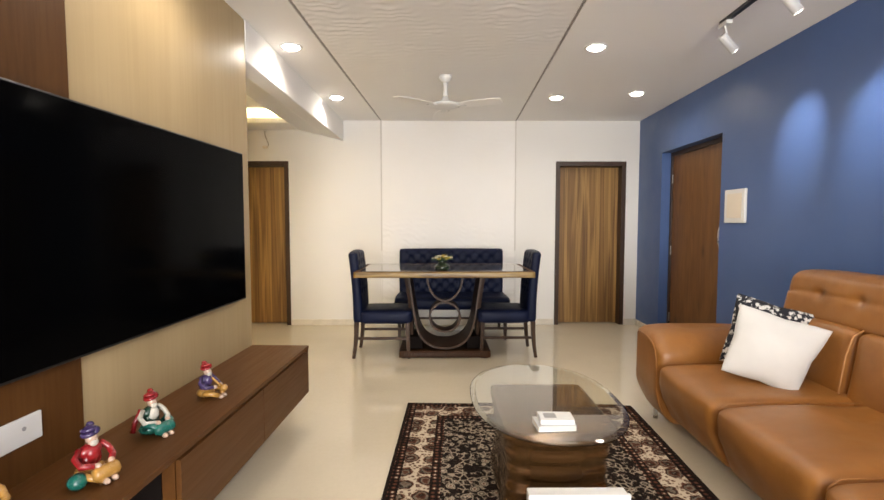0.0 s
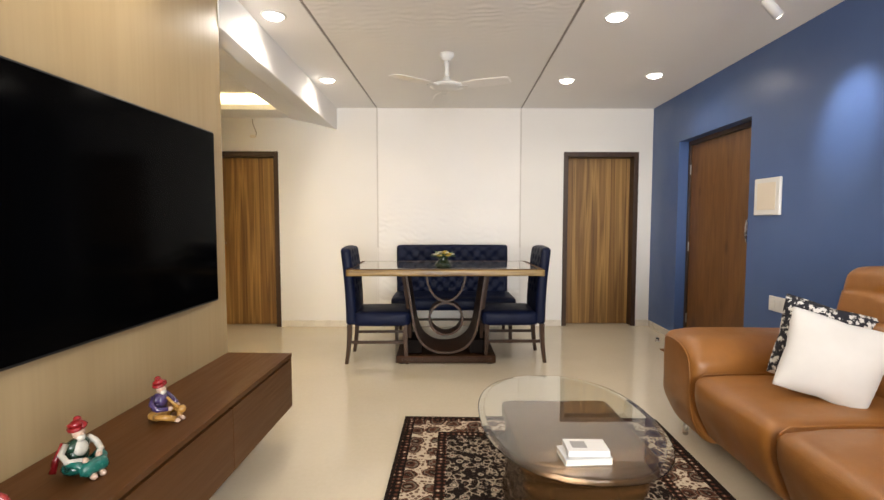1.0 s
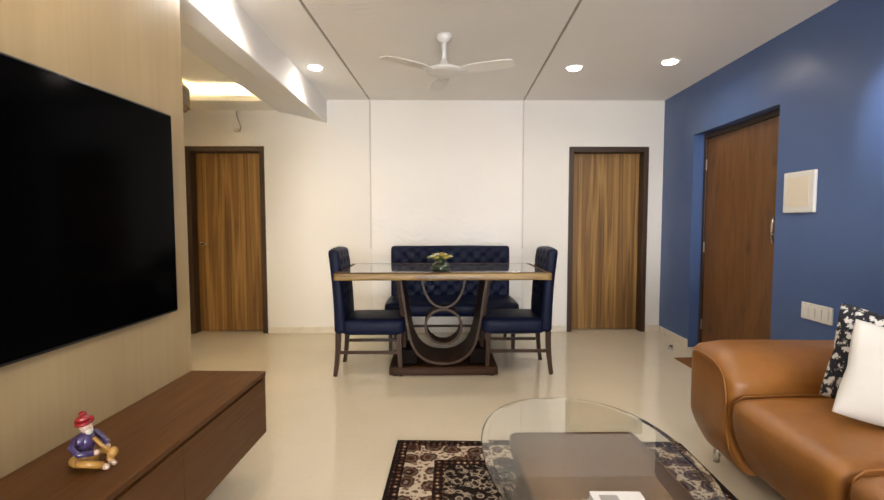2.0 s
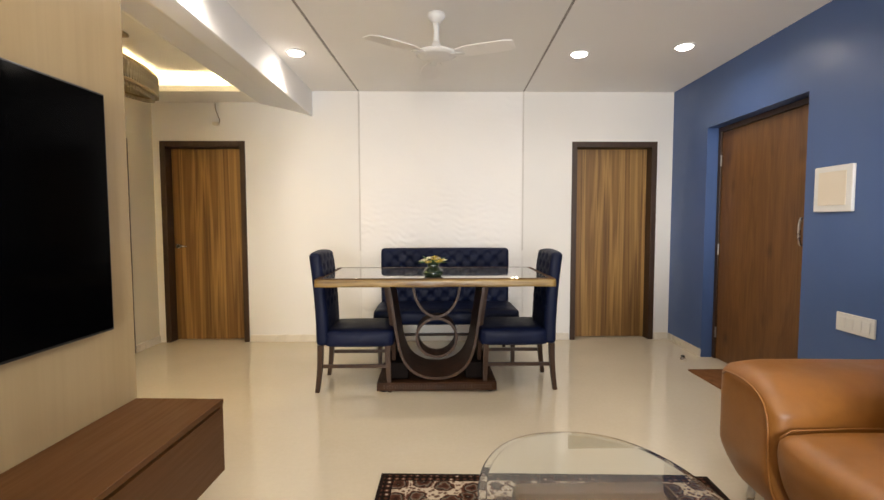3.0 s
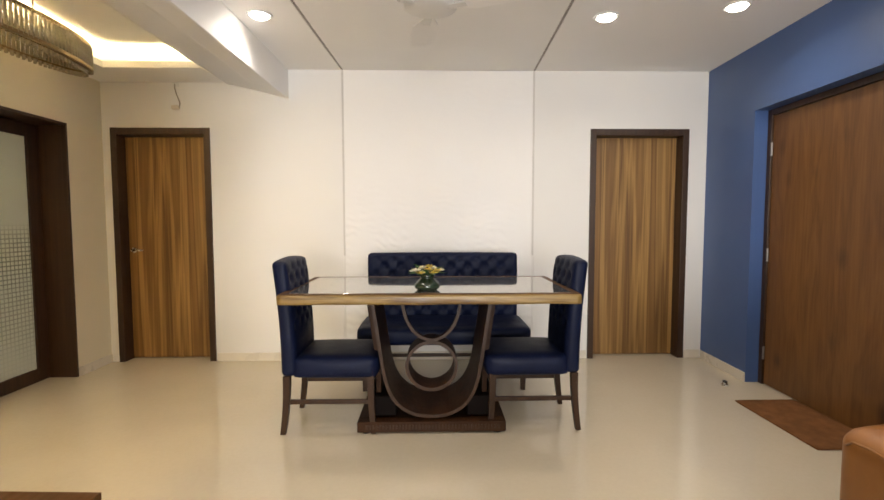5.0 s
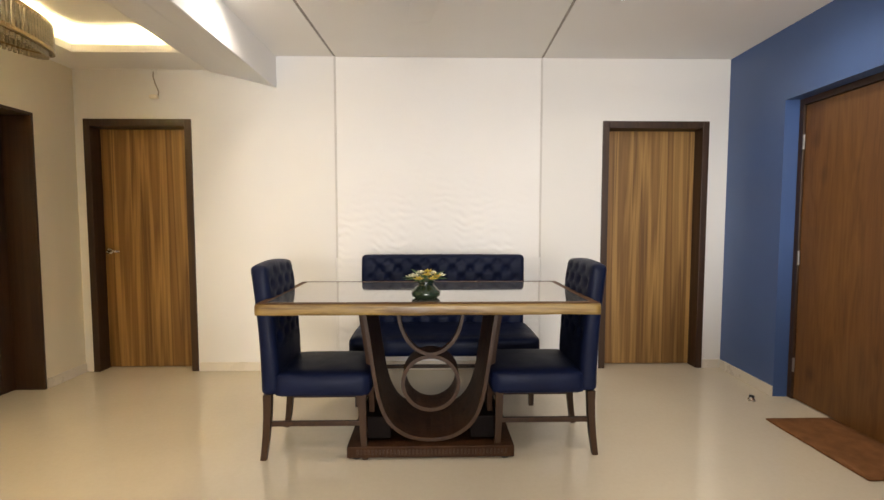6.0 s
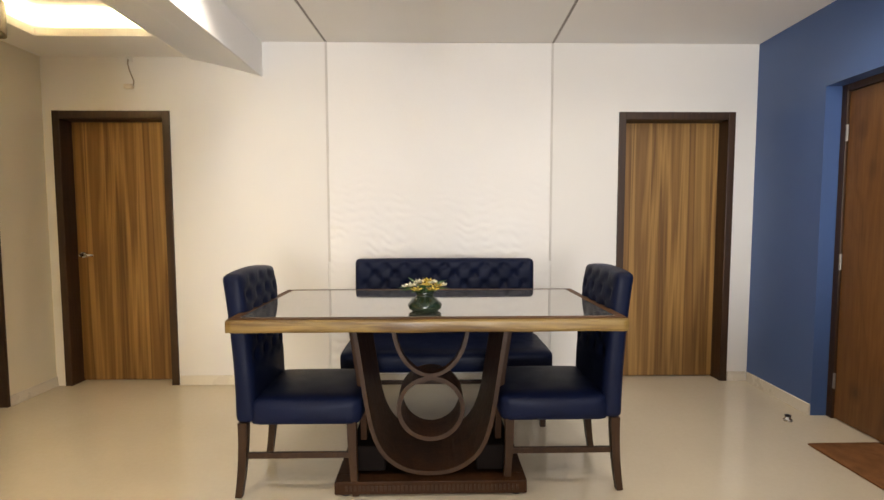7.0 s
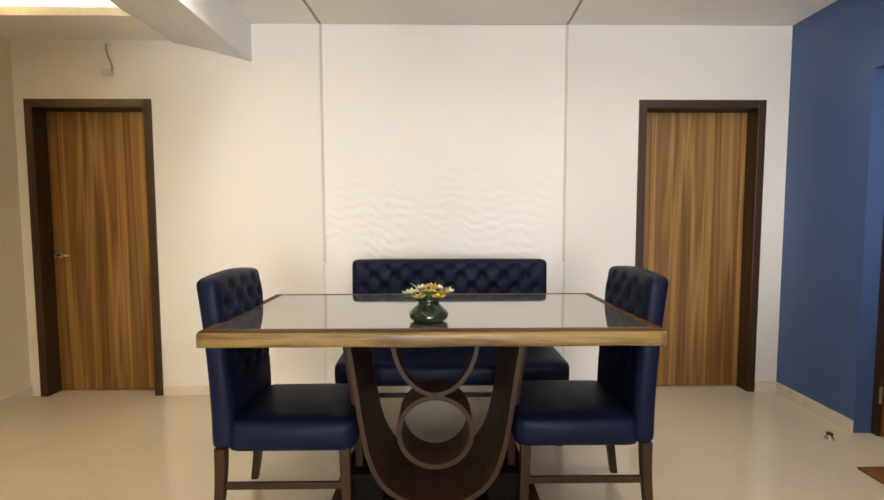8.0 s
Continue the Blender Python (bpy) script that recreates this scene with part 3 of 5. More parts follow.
def frosted():
    n = Nodes("frosted_glass_with_squares")
    brick = n.add("ShaderNodeTexBrick", Scale=1.0, Color1=(0.62, 0.66, 0.58, 1), Color2=(0.70, 0.74, 0.66, 1), Mortar=(0.20, 0.23, 0.19, 1))
    brick.offset = 0.0
    for key, value in (("Mortar Size", 0.0045), ("Brick Width", 0.034), ("Row Height", 0.034)):
        brick.inputs[key].default_value = value
    sep = n.tree.nodes.new("ShaderNodeSeparateXYZ")
    n.link(n.coord, sep.inputs[0])
    flat = n.tree.nodes.new("ShaderNodeCombineXYZ")
    n.link(sep.outputs["Y"], flat.inputs["X"])
    n.link(sep.outputs["Z"], flat.inputs["Y"])
    n.link(flat.outputs[0], brick.inputs["Vector"])
    halved = n.add("ShaderNodeMath")
    halved.operation = "MULTIPLY"
    n.link(sep.outputs["Z"], halved.inputs[0])
    halved.inputs[1].default_value = 0.5
    height = n.ramp(halved.outputs[0], [(0.10, (0.1,) * 3), (0.20, (0.45,) * 3), (0.40, (0.8,) * 3), (0.48, (1.0,) * 3), (0.57, (0.9,) * 3), (0.64, (0, 0, 0))])
    spots = n.ramp(n.noise(3.5, 3), [(0.30, (0.35,) * 3), (0.5, (1,) * 3)])
    n.colour(n.mix((0.62, 0.66, 0.58), brick.outputs["Color"], n.mix(height, spots, 0.6, "MULTIPLY")))
    n.set(Roughness=0.35)
    return n.mat


gdoor = thing("door_4", (LEFT, (GD0 + GD1) / 2, 0), "frosted glass door with small squares in a dark deep frame", "door")
tagged(gdoor, kind="structure")
hw = (GD1 - GD0) / 2
part("frame", boxes([((-0.26, hw - 0.022, 0), (0.004, hw, GDTOP)), ((-0.26, -hw, 0), (0.004, -hw + 0.022, GDTOP)), ((-0.26, -hw + 0.0222, GDTOP - 0.022), (0.0035, hw - 0.0222, GDTOP))], 0.002), M_DARKWOOD, gdoor, "dark brown lining of the opening")
gleaf = part("leaf", boxes([((-0.25, hw - 0.135, 0.005), (-0.21, hw - 0.024, GDTOP - 0.024)), ((-0.25, -hw + 0.024, 0.005), (-0.21, -hw + 0.12, GDTOP - 0.024)),
                            ((-0.2495, -hw + 0.1202, 0.005), (-0.2105, hw - 0.1352, 0.11)), ((-0.2495, -hw + 0.1202, GDTOP - 0.13), (-0.2105, hw - 0.1352, GDTOP - 0.024))], 0.002), M_DARKWOOD, gdoor, "dark brown door stiles")
part("pane", box((-0.234, -hw + 0.1202, 0.11), (-0.226, hw - 0.1352, GDTOP - 0.13)), frosted(), gleaf, "frosted glass pane with a grid of squares")

# ---- television wall ----
panel = thing("wall_panelling", (PANEL, 0, 0), "beige and brown wood laminate wall panelling", "wall panel")
part("beige_panel", box((-0.03, 1.502, 0), (0, PANEL_END, CEIL - 0.001), 0.002), M_BEIGE, panel, "pale beige wood laminate")
part("brown_panel", box((-0.03, NEAR - 0.05, 0), (0.004, 1.50, CEIL - 0.001), 0.002), M_BROWNV, panel, "dark brown wood laminate")
part("end_strip", box((-0.226, PANEL_END - 0.003, 0), (-0.001, PANEL_END + 0.004, CEIL - 0.001)), M_BEIGE, panel, "beige laminate end")

tv = thing("television", (PANEL + 0.004, 1.89, 1.312), "large black flat television, switched off, on the panelling", "television")
part("casing", box((0.012, -0.84, -0.447), (0.046, 0.84, 0.447), 0.004), M_BLACK, tv)
part("screen", box((0.0462, -0.832, -0.437), (0.049, 0.832, 0.439), 0.001), M_TV, tv, "glossy black screen")
part("bracket", box((-0.003, -0.3, -0.2), (0.013, 0.3, 0.2)), M_BLACK, tv)

UX0, UX1, UY0, UY1, UZ0, UZ1 = PANEL + 0.004, -0.71, -0.30, 2.90, 0.215, 0.527
unit = thing("tv_cabinet", (0, 0, 0), "floating brown laminate television cabinet with drawers", "cabinet")
part("top", box((UX0, UY0, UZ1 - 0.022), (UX1 + 0.002, UY1 + 0.002, UZ1), 0.0015), M_BROWN, unit)
# Thin near-black sheets added to stand in for shade under the top
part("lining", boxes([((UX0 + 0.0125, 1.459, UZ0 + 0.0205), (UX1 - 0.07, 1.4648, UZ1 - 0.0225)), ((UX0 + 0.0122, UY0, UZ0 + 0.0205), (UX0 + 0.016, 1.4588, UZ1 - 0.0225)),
                      ((UX0 + 0.0162, UY0, UZ0 + 0.0202), (UX1 - 0.06, 1.4588, UZ0 + 0.024))]), M_BLACK_AND_SHADE, unit, "near-black lining that paints shade into the open shelf")
part("carcass", boxes([((UX0, 1.465, UZ0), (UX1 - 0.022, 1.485, UZ1 - 0.0222)), ((UX0, UY1 - 0.02, UZ0), (UX1 - 0.0005, UY1, UZ1 - 0.0222)), ((UX0, UY0, UZ0), (UX1 - 0.022, UY1 - 0.0202, UZ0 + 0.02)),
                       ((UX0, UY0, UZ0 + 0.0202), (UX0 + 0.012, UY1 - 0.0202, UZ1 - 0.0222)), ((UX0 + 0.0122, 1.4852, UZ1 - 0.06), (UX1 - 0.05, UY1 - 0.0202, UZ1 - 0.0222))]), M_BROWN, unit)
part("drawer_front", box((UX1 - 0.02, 1.467, UZ0), (UX1, 2.182, UZ1 - 0.036), 0.0015), M_BROWN, unit)
part("drawer_front", box((UX1 - 0.02, 2.186, UZ0), (UX1, UY1 - 0.0204, UZ1 - 0.036), 0.0015), M_BROWN, unit)

plate = thing("switch_plate", (PANEL + 0.004, 1.235, 0.687), "white switch plate with a socket on the brown panelling", "switch plate")
part("plate", box((0, -0.085, -0.044), (0.010, 0.085, 0.044), 0.003), M_WHITE, plate)
bm = lathe([(0.0, 0.0), (0.007, 0.0), (0.007, 0.0015), (0.0, 0.0015)], 16)
bmesh.ops.rotate(bm, verts=bm.verts, matrix=Matrix.Rotation(radians(90), 3, "Y"))
bmesh.ops.translate(bm, verts=bm.verts, vec=(0.0101, 0.02, 0.008))
part("socket", bm, surface("socket_grey", (0.34, 0.33, 0.32), 0.5), plate, "small grey socket opening")
part("rim", boxes([((0.0101, -0.078, -0.037), (0.0112, 0.078, -0.0345)), ((0.0101, -0.078, 0.0345), (0.0112, 0.078, 0.037))]), M_WHITE, plate)

for ob in (panel, tv, unit, plate):
    sway(ob, PANEL, PANEL_END)

# ---- wall plates on the blue wall ----
phone = thing("wall_panel_box", (RIGHT, 3.74, 1.475), "white wall unit with a cream face on the blue wall", "wall unit")
part("body", box((-0.022, -0.145, -0.14), (0, 0.145, 0.14), 0.006), M_WHITE, phone)
part("face", box((-0.026, -0.105, -0.10), (-0.0222, 0.105, 0.105), 0.002), M_CREAM, phone, "cream face plate")
plate = thing("switch_plate", (RIGHT, 3.545, 0.678), "white switch plate on the blue wall above the sofa", "switch plate")
part("plate", box((-0.012, -0.13, -0.055), (0, 0.13, 0.055), 0.003), M_WHITE, plate)
for k in range(4):
    part("switch", box((-0.016, -0.105 + k * 0.055, -0.032), (-0.0122, -0.06 + k * 0.055, 0.032), 0.002), M_WHITE, plate)


for ob in (phone, plate):
    sway(ob, RIGHT, BACK)


# ---- ceiling fittings ----
def downlight(x, y):
    ob = thing("downlight", (x, y, CEIL), "round white recessed ceiling downlight, lit", "downlight", "ceiling downlights")
    part("trim_ring", lathe([(0.058, 0.0005), (0.082, 0.0), (0.082, -0.004), (0.076, -0.009), (0.062, -0.007), (0.058, 0.0005)], 32), M_WHITE, ob, "", True)
    part("diffuser", lathe([(0.0, -0.026), (0.030, -0.0245), (0.050, -0.018), (0.060, -0.008), (0.061, -0.001), (0.0, -0.001)], 32), M_LIGHT, ob, "glowing warm white lens")
    return ob


first = downlight(*DOWNLIGHTS[0])
for x, y in DOWNLIGHTS[1:]:
    copy_thing(first, pose(x, y, CEIL))

# Fittings for the added passage lamps, likewise out of view
for x, y in PASSAGE_FILLS:
    copy_thing(first, pose(x, y, SOFFIT))

track = thing("track_light", (TRACK_X, 0, CEIL), "ceiling track with white spotlights aimed at the blue wall", "track light")
part("rail", box((-0.017, 0.6, -0.02), (0.017, 2.92, 0), 0.002), M_BLACK, track, "thin dark metal rail")
for y, aim in TRACK_HEADS:
    eye = Vector((0.04, y + 0.02, -0.15))
    way = (Vector(aim) - Vector((TRACK_X, 0, CEIL)) - eye).normalized()
    stem = part("stem", boxes([((-0.02, y - 0.05, -0.045), (0.02, y + 0.05, -0.0202))], 0.004), M_WHITE, track)
    part("arm", bar([(0, y, -0.04), (0.035, y + 0.017, -0.14)], 0.012, 0.012, (1, 0, 0), None, round_n=8), M_WHITE, stem)
    part("head", bar([eye - way * 0.075, eye - way * 0.07, eye + way * 0.055], 0.055, 0.055, (0.3, 1, 0), None, round_n=20), M_WHITE, stem, "white cylinder spotlight head", True)
    part("lens", bar([eye + way * 0.0552, eye + way * 0.0575], 0.046, 0.046, (0.3, 1, 0), None, round_n=20), M_LIGHT, stem)

sway(track, TRACK_X, 2.9)

fan = thing("ceiling_fan", (0.215, 4.07, CEIL), "white three-bladed ceiling fan at rest", "ceiling fan")
part("canopy", lathe([(0.0, 0.004), (0.055, 0.004), (0.06, -0.02), (0.03, -0.055), (0.014, -0.06), (0, -0.06)], 24), M_WHITE, fan, "", True)
part("rod", lathe([(0.022, -0.056), (0.018, -0.11), (0.024, -0.21)], 12), M_WHITE, fan, "", True)
part("motor", lathe([(0.0, -0.18), (0.026, -0.18), (0.034, -0.205), (0.060, -0.228), (0.110, -0.240), (0.138, -0.252), (0.136, -0.262), (0.100, -0.274), (0.05, -0.281), (0, -0.283)], 36), M_WHITE, fan, "white disc-shaped motor housing", True)
for k in range(3):
    a = radians(97 + 120 * k)
    bm = bmesh.new()
    rows = []
    for i in range(9):
        r = 0.12 + 0.40 * i / 8
        w = 0.028 + 0.036 * min(1, i / 2) + 0.006 * math.sin(i / 8 * math.pi)
        rows.append((r, w * (0.75 if i == 8 else 1)))
    top = [(bm.verts.new((r, -w, -0.259 + 0.008)), bm.verts.new((r, w, -0.259 - 0.008))) for r, w in rows]
    low = [(bm.verts.new((r, -w, -0.264 + 0.008)), bm.verts.new((r, w, -0.264 - 0.008))) for r, w in rows]
    for i in range(8):
        bm.faces.new((top[i][0], top[i + 1][0], top[i + 1][1], top[i][1]))
        bm.faces.new((low[i][0], low[i][1], low[i + 1][1], low[i + 1][0]))
        for s in (0, 1):
            bm.faces.new((top[i][s], low[i][s], low[i + 1][s], top[i + 1][s]))
    for i in (0, 8):
        bm.faces.new((top[i][0], top[i][1], low[i][1], low[i][0]))
    bmesh.ops.rotate(bm, verts=bm.verts, matrix=Matrix.Rotation(a, 3, "Z"))
    blade = part("blade", bm, M_CEIL, fan)
    c, q = math.cos(a), math.sin(a)
    part("blade_iron", bar([(c * 0.09, q * 0.09, -0.270), (c * 0.15, q * 0.15, -0.2715), (c * 0.19, q * 0.19, -0.2715)], 0.042, 0.004), M_WHITE, blade)

# chandelier of glass rods in the passage
CH = (-2.11, 4.37)
chand = thing("chandelier", (CH[0], CH[1], CEIL + 0.03), "oval chandelier of hanging glass rods on metal rings, unlit", "chandelier")
M_ROD = surface("smoked_glass_rod", (0.43, 0.37, 0.26), 0.22, var=0.25, scale=20, bump=0, coat=0.5)
M_RING = surface("antique_brass", (0.30, 0.22, 0.12), 0.35, metal=1.0, var=0.15)


def oval(a, b, z, n=48):
    return [(a * math.cos(math.tau * i / n), b * math.sin(math.tau * i / n), z) for i in range(n)]


part("canopy", soft_box((-0.07, -0.13, -0.035), (0.07, 0.13, -0.002), 0.012, (6, 10, 3)), M_RING, chand, "", True)
for y in (-0.1, 0.1):
    part("hanger", bar([(0, y, -0.03), (0, y, -0.222)], 0.008, 0.008, (1, 0, 0), round_n=6), M_RING, chand)
part("spreader", boxes([((-0.012, -0.52, -0.230), (0.012, 0.52, -0.22))], 0.002), M_RING, chand)
part("upper_ring", bar(oval(0.145, 0.53, -0.225), 0.012, 0.022, closed=True), M_RING, chand)
part("inner_ring", bar(oval(0.115, 0.49, -0.38), 0.010, 0.012, closed=True), M_RING, chand)
part("lower_ring", bar(oval(0.145, 0.53, -0.376), 0.014, 0.022, closed=True), M_RING, chand)
rod_mesh = None
for k in range(110):
    a = math.tau * k / 110
    if rod_mesh is None:
        rod = part("rod", lathe([(0.0098, -0.15), (0.0098, 0.0)], 6), M_ROD, chand, "hanging glass rod")
        rod_mesh = rod.data
    else:
        rod = new("rod", rod_mesh)
        rod.parent = chand
    rod.location = (0.143 * math.cos(a), 0.528 * math.sin(a), -0.226)
for k in range(80):
    a = math.tau * k / 80
    drop = new("rod", rod_mesh)
    drop.parent = chand
    drop.location, drop.scale = (0.115 * math.cos(a), 0.49 * math.sin(a), -0.385), (1, 1, 0.18)

wire = thing("loose_cable", (-2.05, BACK, 2.50), "loose cable with a small connector hanging over the door", "cable")
part("cable", bar([(-0.01, -0.004, 0.0), (-0.005, -0.02, -0.04), (0.012, -0.03, -0.09), (0.03, -0.035, -0.13), (0.045, -0.035, -0.17), (0.035, -0.03, -0.20), (0.0, -0.025, -0.205)], 0.009, 0.009, (1, 0.3, 0), round_n=8), surface("grey_cable_sheath", (0.30, 0.26, 0.20), 0.5), wire, "", True)
part("connector", soft_box((-0.03, -0.05, -0.225), (0.035, -0.012, -0.19), 0.01, (4, 4, 4)), M_CREAM, wire, "cream plastic connector", True)
part("outlet", box((-0.03, -0.006, -0.02), (0.02, 0.0, 0.03), 0.002), M_WHITE, wire)

# ---- dining group ----
TY0, TY1, TZ = 4.20, 5.06, 0.872
TX0, TX1 = -0.648, 1.064


def live_edge(p, u):
    if p.y < TY0 + 0.03:
        p.y += 0.003 * noise.noise((p.x * 5, p.z * 12, 2.0)) + 0.002 * noise.noise((p.x * 17, p.z * 20, 5.0))
        p.z += 0.003 * noise.noise((p.x * 4, 1.0, 9.0)) * (1 - u.z) / 2 if u.z < 0 else 0
    return p


table = thing("dining_table", (0, 0, 0), "dining table with golden live-edge wood and a dark looped pedestal", "table")
part("tabletop", soft_box((TX0, TY0, TZ - 0.056), (TX1, TY1, TZ), 0.006, (60, 24, 4), 0, live_edge), M_EDGE, table, "golden wood slab edge", True)
M_TOPGLASS = surface("grey_mirror_backed_glass", (0.44, 0.42, 0.385), 0.045, metal=0.85, var=0.05, scale=2, bump=0, vary_rough=0.015)
RIM = 0.046
part("rim", boxes([((TX0 + 0.006, TY0 + 0.006, TZ + 0.0003), (TX1 - 0.006, TY0 + RIM, TZ + 0.004)), ((TX0 + 0.006, TY1 - RIM, TZ + 0.0003), (TX1 - 0.006, TY1 - 0.006, TZ + 0.004)),
                   ((TX0 + 0.006, TY0 + RIM + 0.0002, TZ + 0.0003), (TX0 + RIM, TY1 - RIM - 0.0002, TZ + 0.004)), ((TX1 - RIM, TY0 + RIM + 0.0002, TZ + 0.0003), (TX1 - 0.006, TY1 - RIM - 0.0002, TZ + 0.004))], 0.0012),
     M_TOPWOOD, table, "brown wooden border round the glass")
part("glass_top", box((TX0 + RIM + 0.0005, TY0 + RIM + 0.0005, TZ + 0.0005), (TX1 - RIM - 0.0005, TY1 - RIM - 0.0005, TZ + 0.0045), 0.001), M_TOPGLASS, table, "glossy grey glass sheet let into the wood")
BX, BY0, BY1 = 0.215, 4.36, 4.88
TABLE_MID = (BY0 + BY1) / 2
part("plinth", box((BX - 0.3698, BY0 + 0.0702, 0.012), (BX + 0.3698, BY1 - 0.0702, 0.055), 0.003), M_PEDESTAL, table, "dark wood plinth board")
for y0, y1 in ((BY0, BY0 + 0.07), (BY1 - 0.07, BY1)):
    part("plinth_rail", box((BX - 0.45, y0, 0.012), (BX + 0.45, y1, 0.075), 0.004), M_PEDESTAL, table)
carving = boxes([((BX - 0.40 + 0.02 * k, BY0 - 0.003, 0.030), (BX - 0.388 + 0.02 * k, BY0 + 0.001, 0.058)) for k in range(41)])
part("carving", carving, M_PLYEDGE, table, "row of small carved beads on the plinth")
for x0, x1 in ((BX - 0.45, BX - 0.37), (BX + 0.37, BX + 0.45)):
    part("plinth_rail", box((x0, BY0 + 0.0702, 0.012), (x1, BY1 - 0.0702, 0.0745), 0.004), M_PEDESTAL, table)
for sx in (-1, 1):
    for y in (BY0 + 0.04, BY1 - 0.04):
        part("foot", lathe([(0.028, 0), (0.034, 0.006), (0.030, 0.0118)], 12, (BX + sx * 0.40, y, 0)), M_BLACK, table)
    part("block", box((BX + sx * 0.305 - 0.085, BY0 + 0.09, 0.0752), (BX + sx * 0.305 + 0.085, BY1 - 0.09, 0.20), 0.01), M_BLACK_AND_SHADE, table, "black foot block")
U_HALF = [(0.360, 0.820), (0.338, 0.68), (0.318, 0.54), (0.300, 0.42), (0.280, 0.32), (0.250, 0.235), (0.200, 0.165), (0.112, 0.112), (0.0, 0.095)]
LEG = [(0.398, 0.820), (0.374, 0.66), (0.352, 0.50), (0.338, 0.34), (0.335, 0.20), (0.340, 0.0752)]


def eased(pts, k=4):
    """A finer run of points through the given ones."""
    pts = [Vector(q) for q in pts]
    out = []
    for i in range(len(pts) - 1):
        a, b, c, d = pts[max(i - 1, 0)], pts[i], pts[i + 1], pts[min(i + 2, len(pts) - 1)]
        for t in range(k):
            f = t / k
            out.append(0.5 * (2 * b + (c - a) * f + (2 * a - 5 * b + 4 * c - d) * f * f + (3 * b - a - 3 * c + d) * f ** 3))
    return out + [pts[-1]]


def band(points, y0, y1, thick, closed=False):
    """A board bent along points in the x-z plane, reaching from y0 to y1."""
    mid = (y0 + y1) / 2
    return bar([(x, mid, z) for x, z in points], thick, y1 - y0, (0, 1, 0), closed=closed)


HALF = [(BX - x, z) for x, z in U_HALF]
U_LINE = [(q.x, q.y) for q in eased([(x, z, 0) for x, z in HALF + [(2 * BX - x, z) for x, z in HALF[-2::-1]]])]
ARC = [(BX + 0.174 * math.cos(math.pi + math.pi * i / 28), TZ - 0.055 + 0.250 * math.sin(math.pi + math.pi * i / 28)) for i in range(29)]
HOOP = [(BX + 0.150 * math.cos(math.tau * i / 44), 0.405 + 0.146 * math.sin(math.tau * i / 44)) for i in range(44)]
FY0, FY1 = BY0 + 0.032, BY1 - 0.032
board = part("u_board", band(U_LINE, FY0 + 0.006, FY1 - 0.006, 0.018), M_PEDESTAL, table, "broad bent dark wood board")
for y in (FY0, FY1 - 0.0058):
    part("edge", band(U_LINE, y, y + 0.0058, 0.020), M_PLYEDGE, board, "paler edge of the bent board")
half_ring = part("half_ring", band(ARC, FY0 + 0.004, FY0 + 0.05, 0.016), M_PEDESTAL, table, "bent half ring")
part("edge", band(ARC, FY0, FY0 + 0.0038, 0.018), M_PLYEDGE, half_ring, "paler edge of the half ring")
hoop = part("ring", band(HOOP, FY0 + 0.01, FY0 + 0.20, 0.018, True), M_PEDESTAL, table, "deep bent ring")
part("edge", band(HOOP, FY0 + 0.006, FY0 + 0.0098, 0.020, True), M_PLYEDGE, hoop, "paler edge of the ring")
for sx in (-1, 1):
    part("leg", band([(BX + sx * q.x, q.y) for q in eased([(x, z, 0) for x, z in LEG])], TABLE_MID - 0.10, TABLE_MID + 0.10, 0.030), M_PEDESTAL, table, "curved dark wood leg")


def tufted(cols, rows, depth, axis, sign, crease=0.35):
    """Moves the points of a padded face in at buttons set in a diamond pattern."""
    def shape(p, u):
        if u[axis] * sign < 0.999:
            return p
        a, b = (u[1 - axis] + 1) / 2 * cols, (u.z + 1) / 2 * rows
        best, fold = 9.0, 9.0
        for j in range(int(rows * 2) + 1):
            off = 0.5 if j % 2 else 0.0
            q = round(a - 0.5 - off) + 0.5 + off
            best = min(best, math.hypot(a - q, (b - j * 0.5 - 0.25) * 0.9))
        s, t = (a + b) % 1.0, (a - b) % 1.0
        fold = min(abs(s - 0.75), abs(t - 0.25), abs(s + 0.25), abs(t - 1.25))
        edge = min(1.0, 6 * min(1 - abs(u[1 - axis]), 1 - abs(u.z)))
        p[axis] -= sign * edge * depth * (math.exp(-(best / 0.16) ** 2) + crease * math.exp(-(fold / 0.09) ** 2))
        return p
    return shape


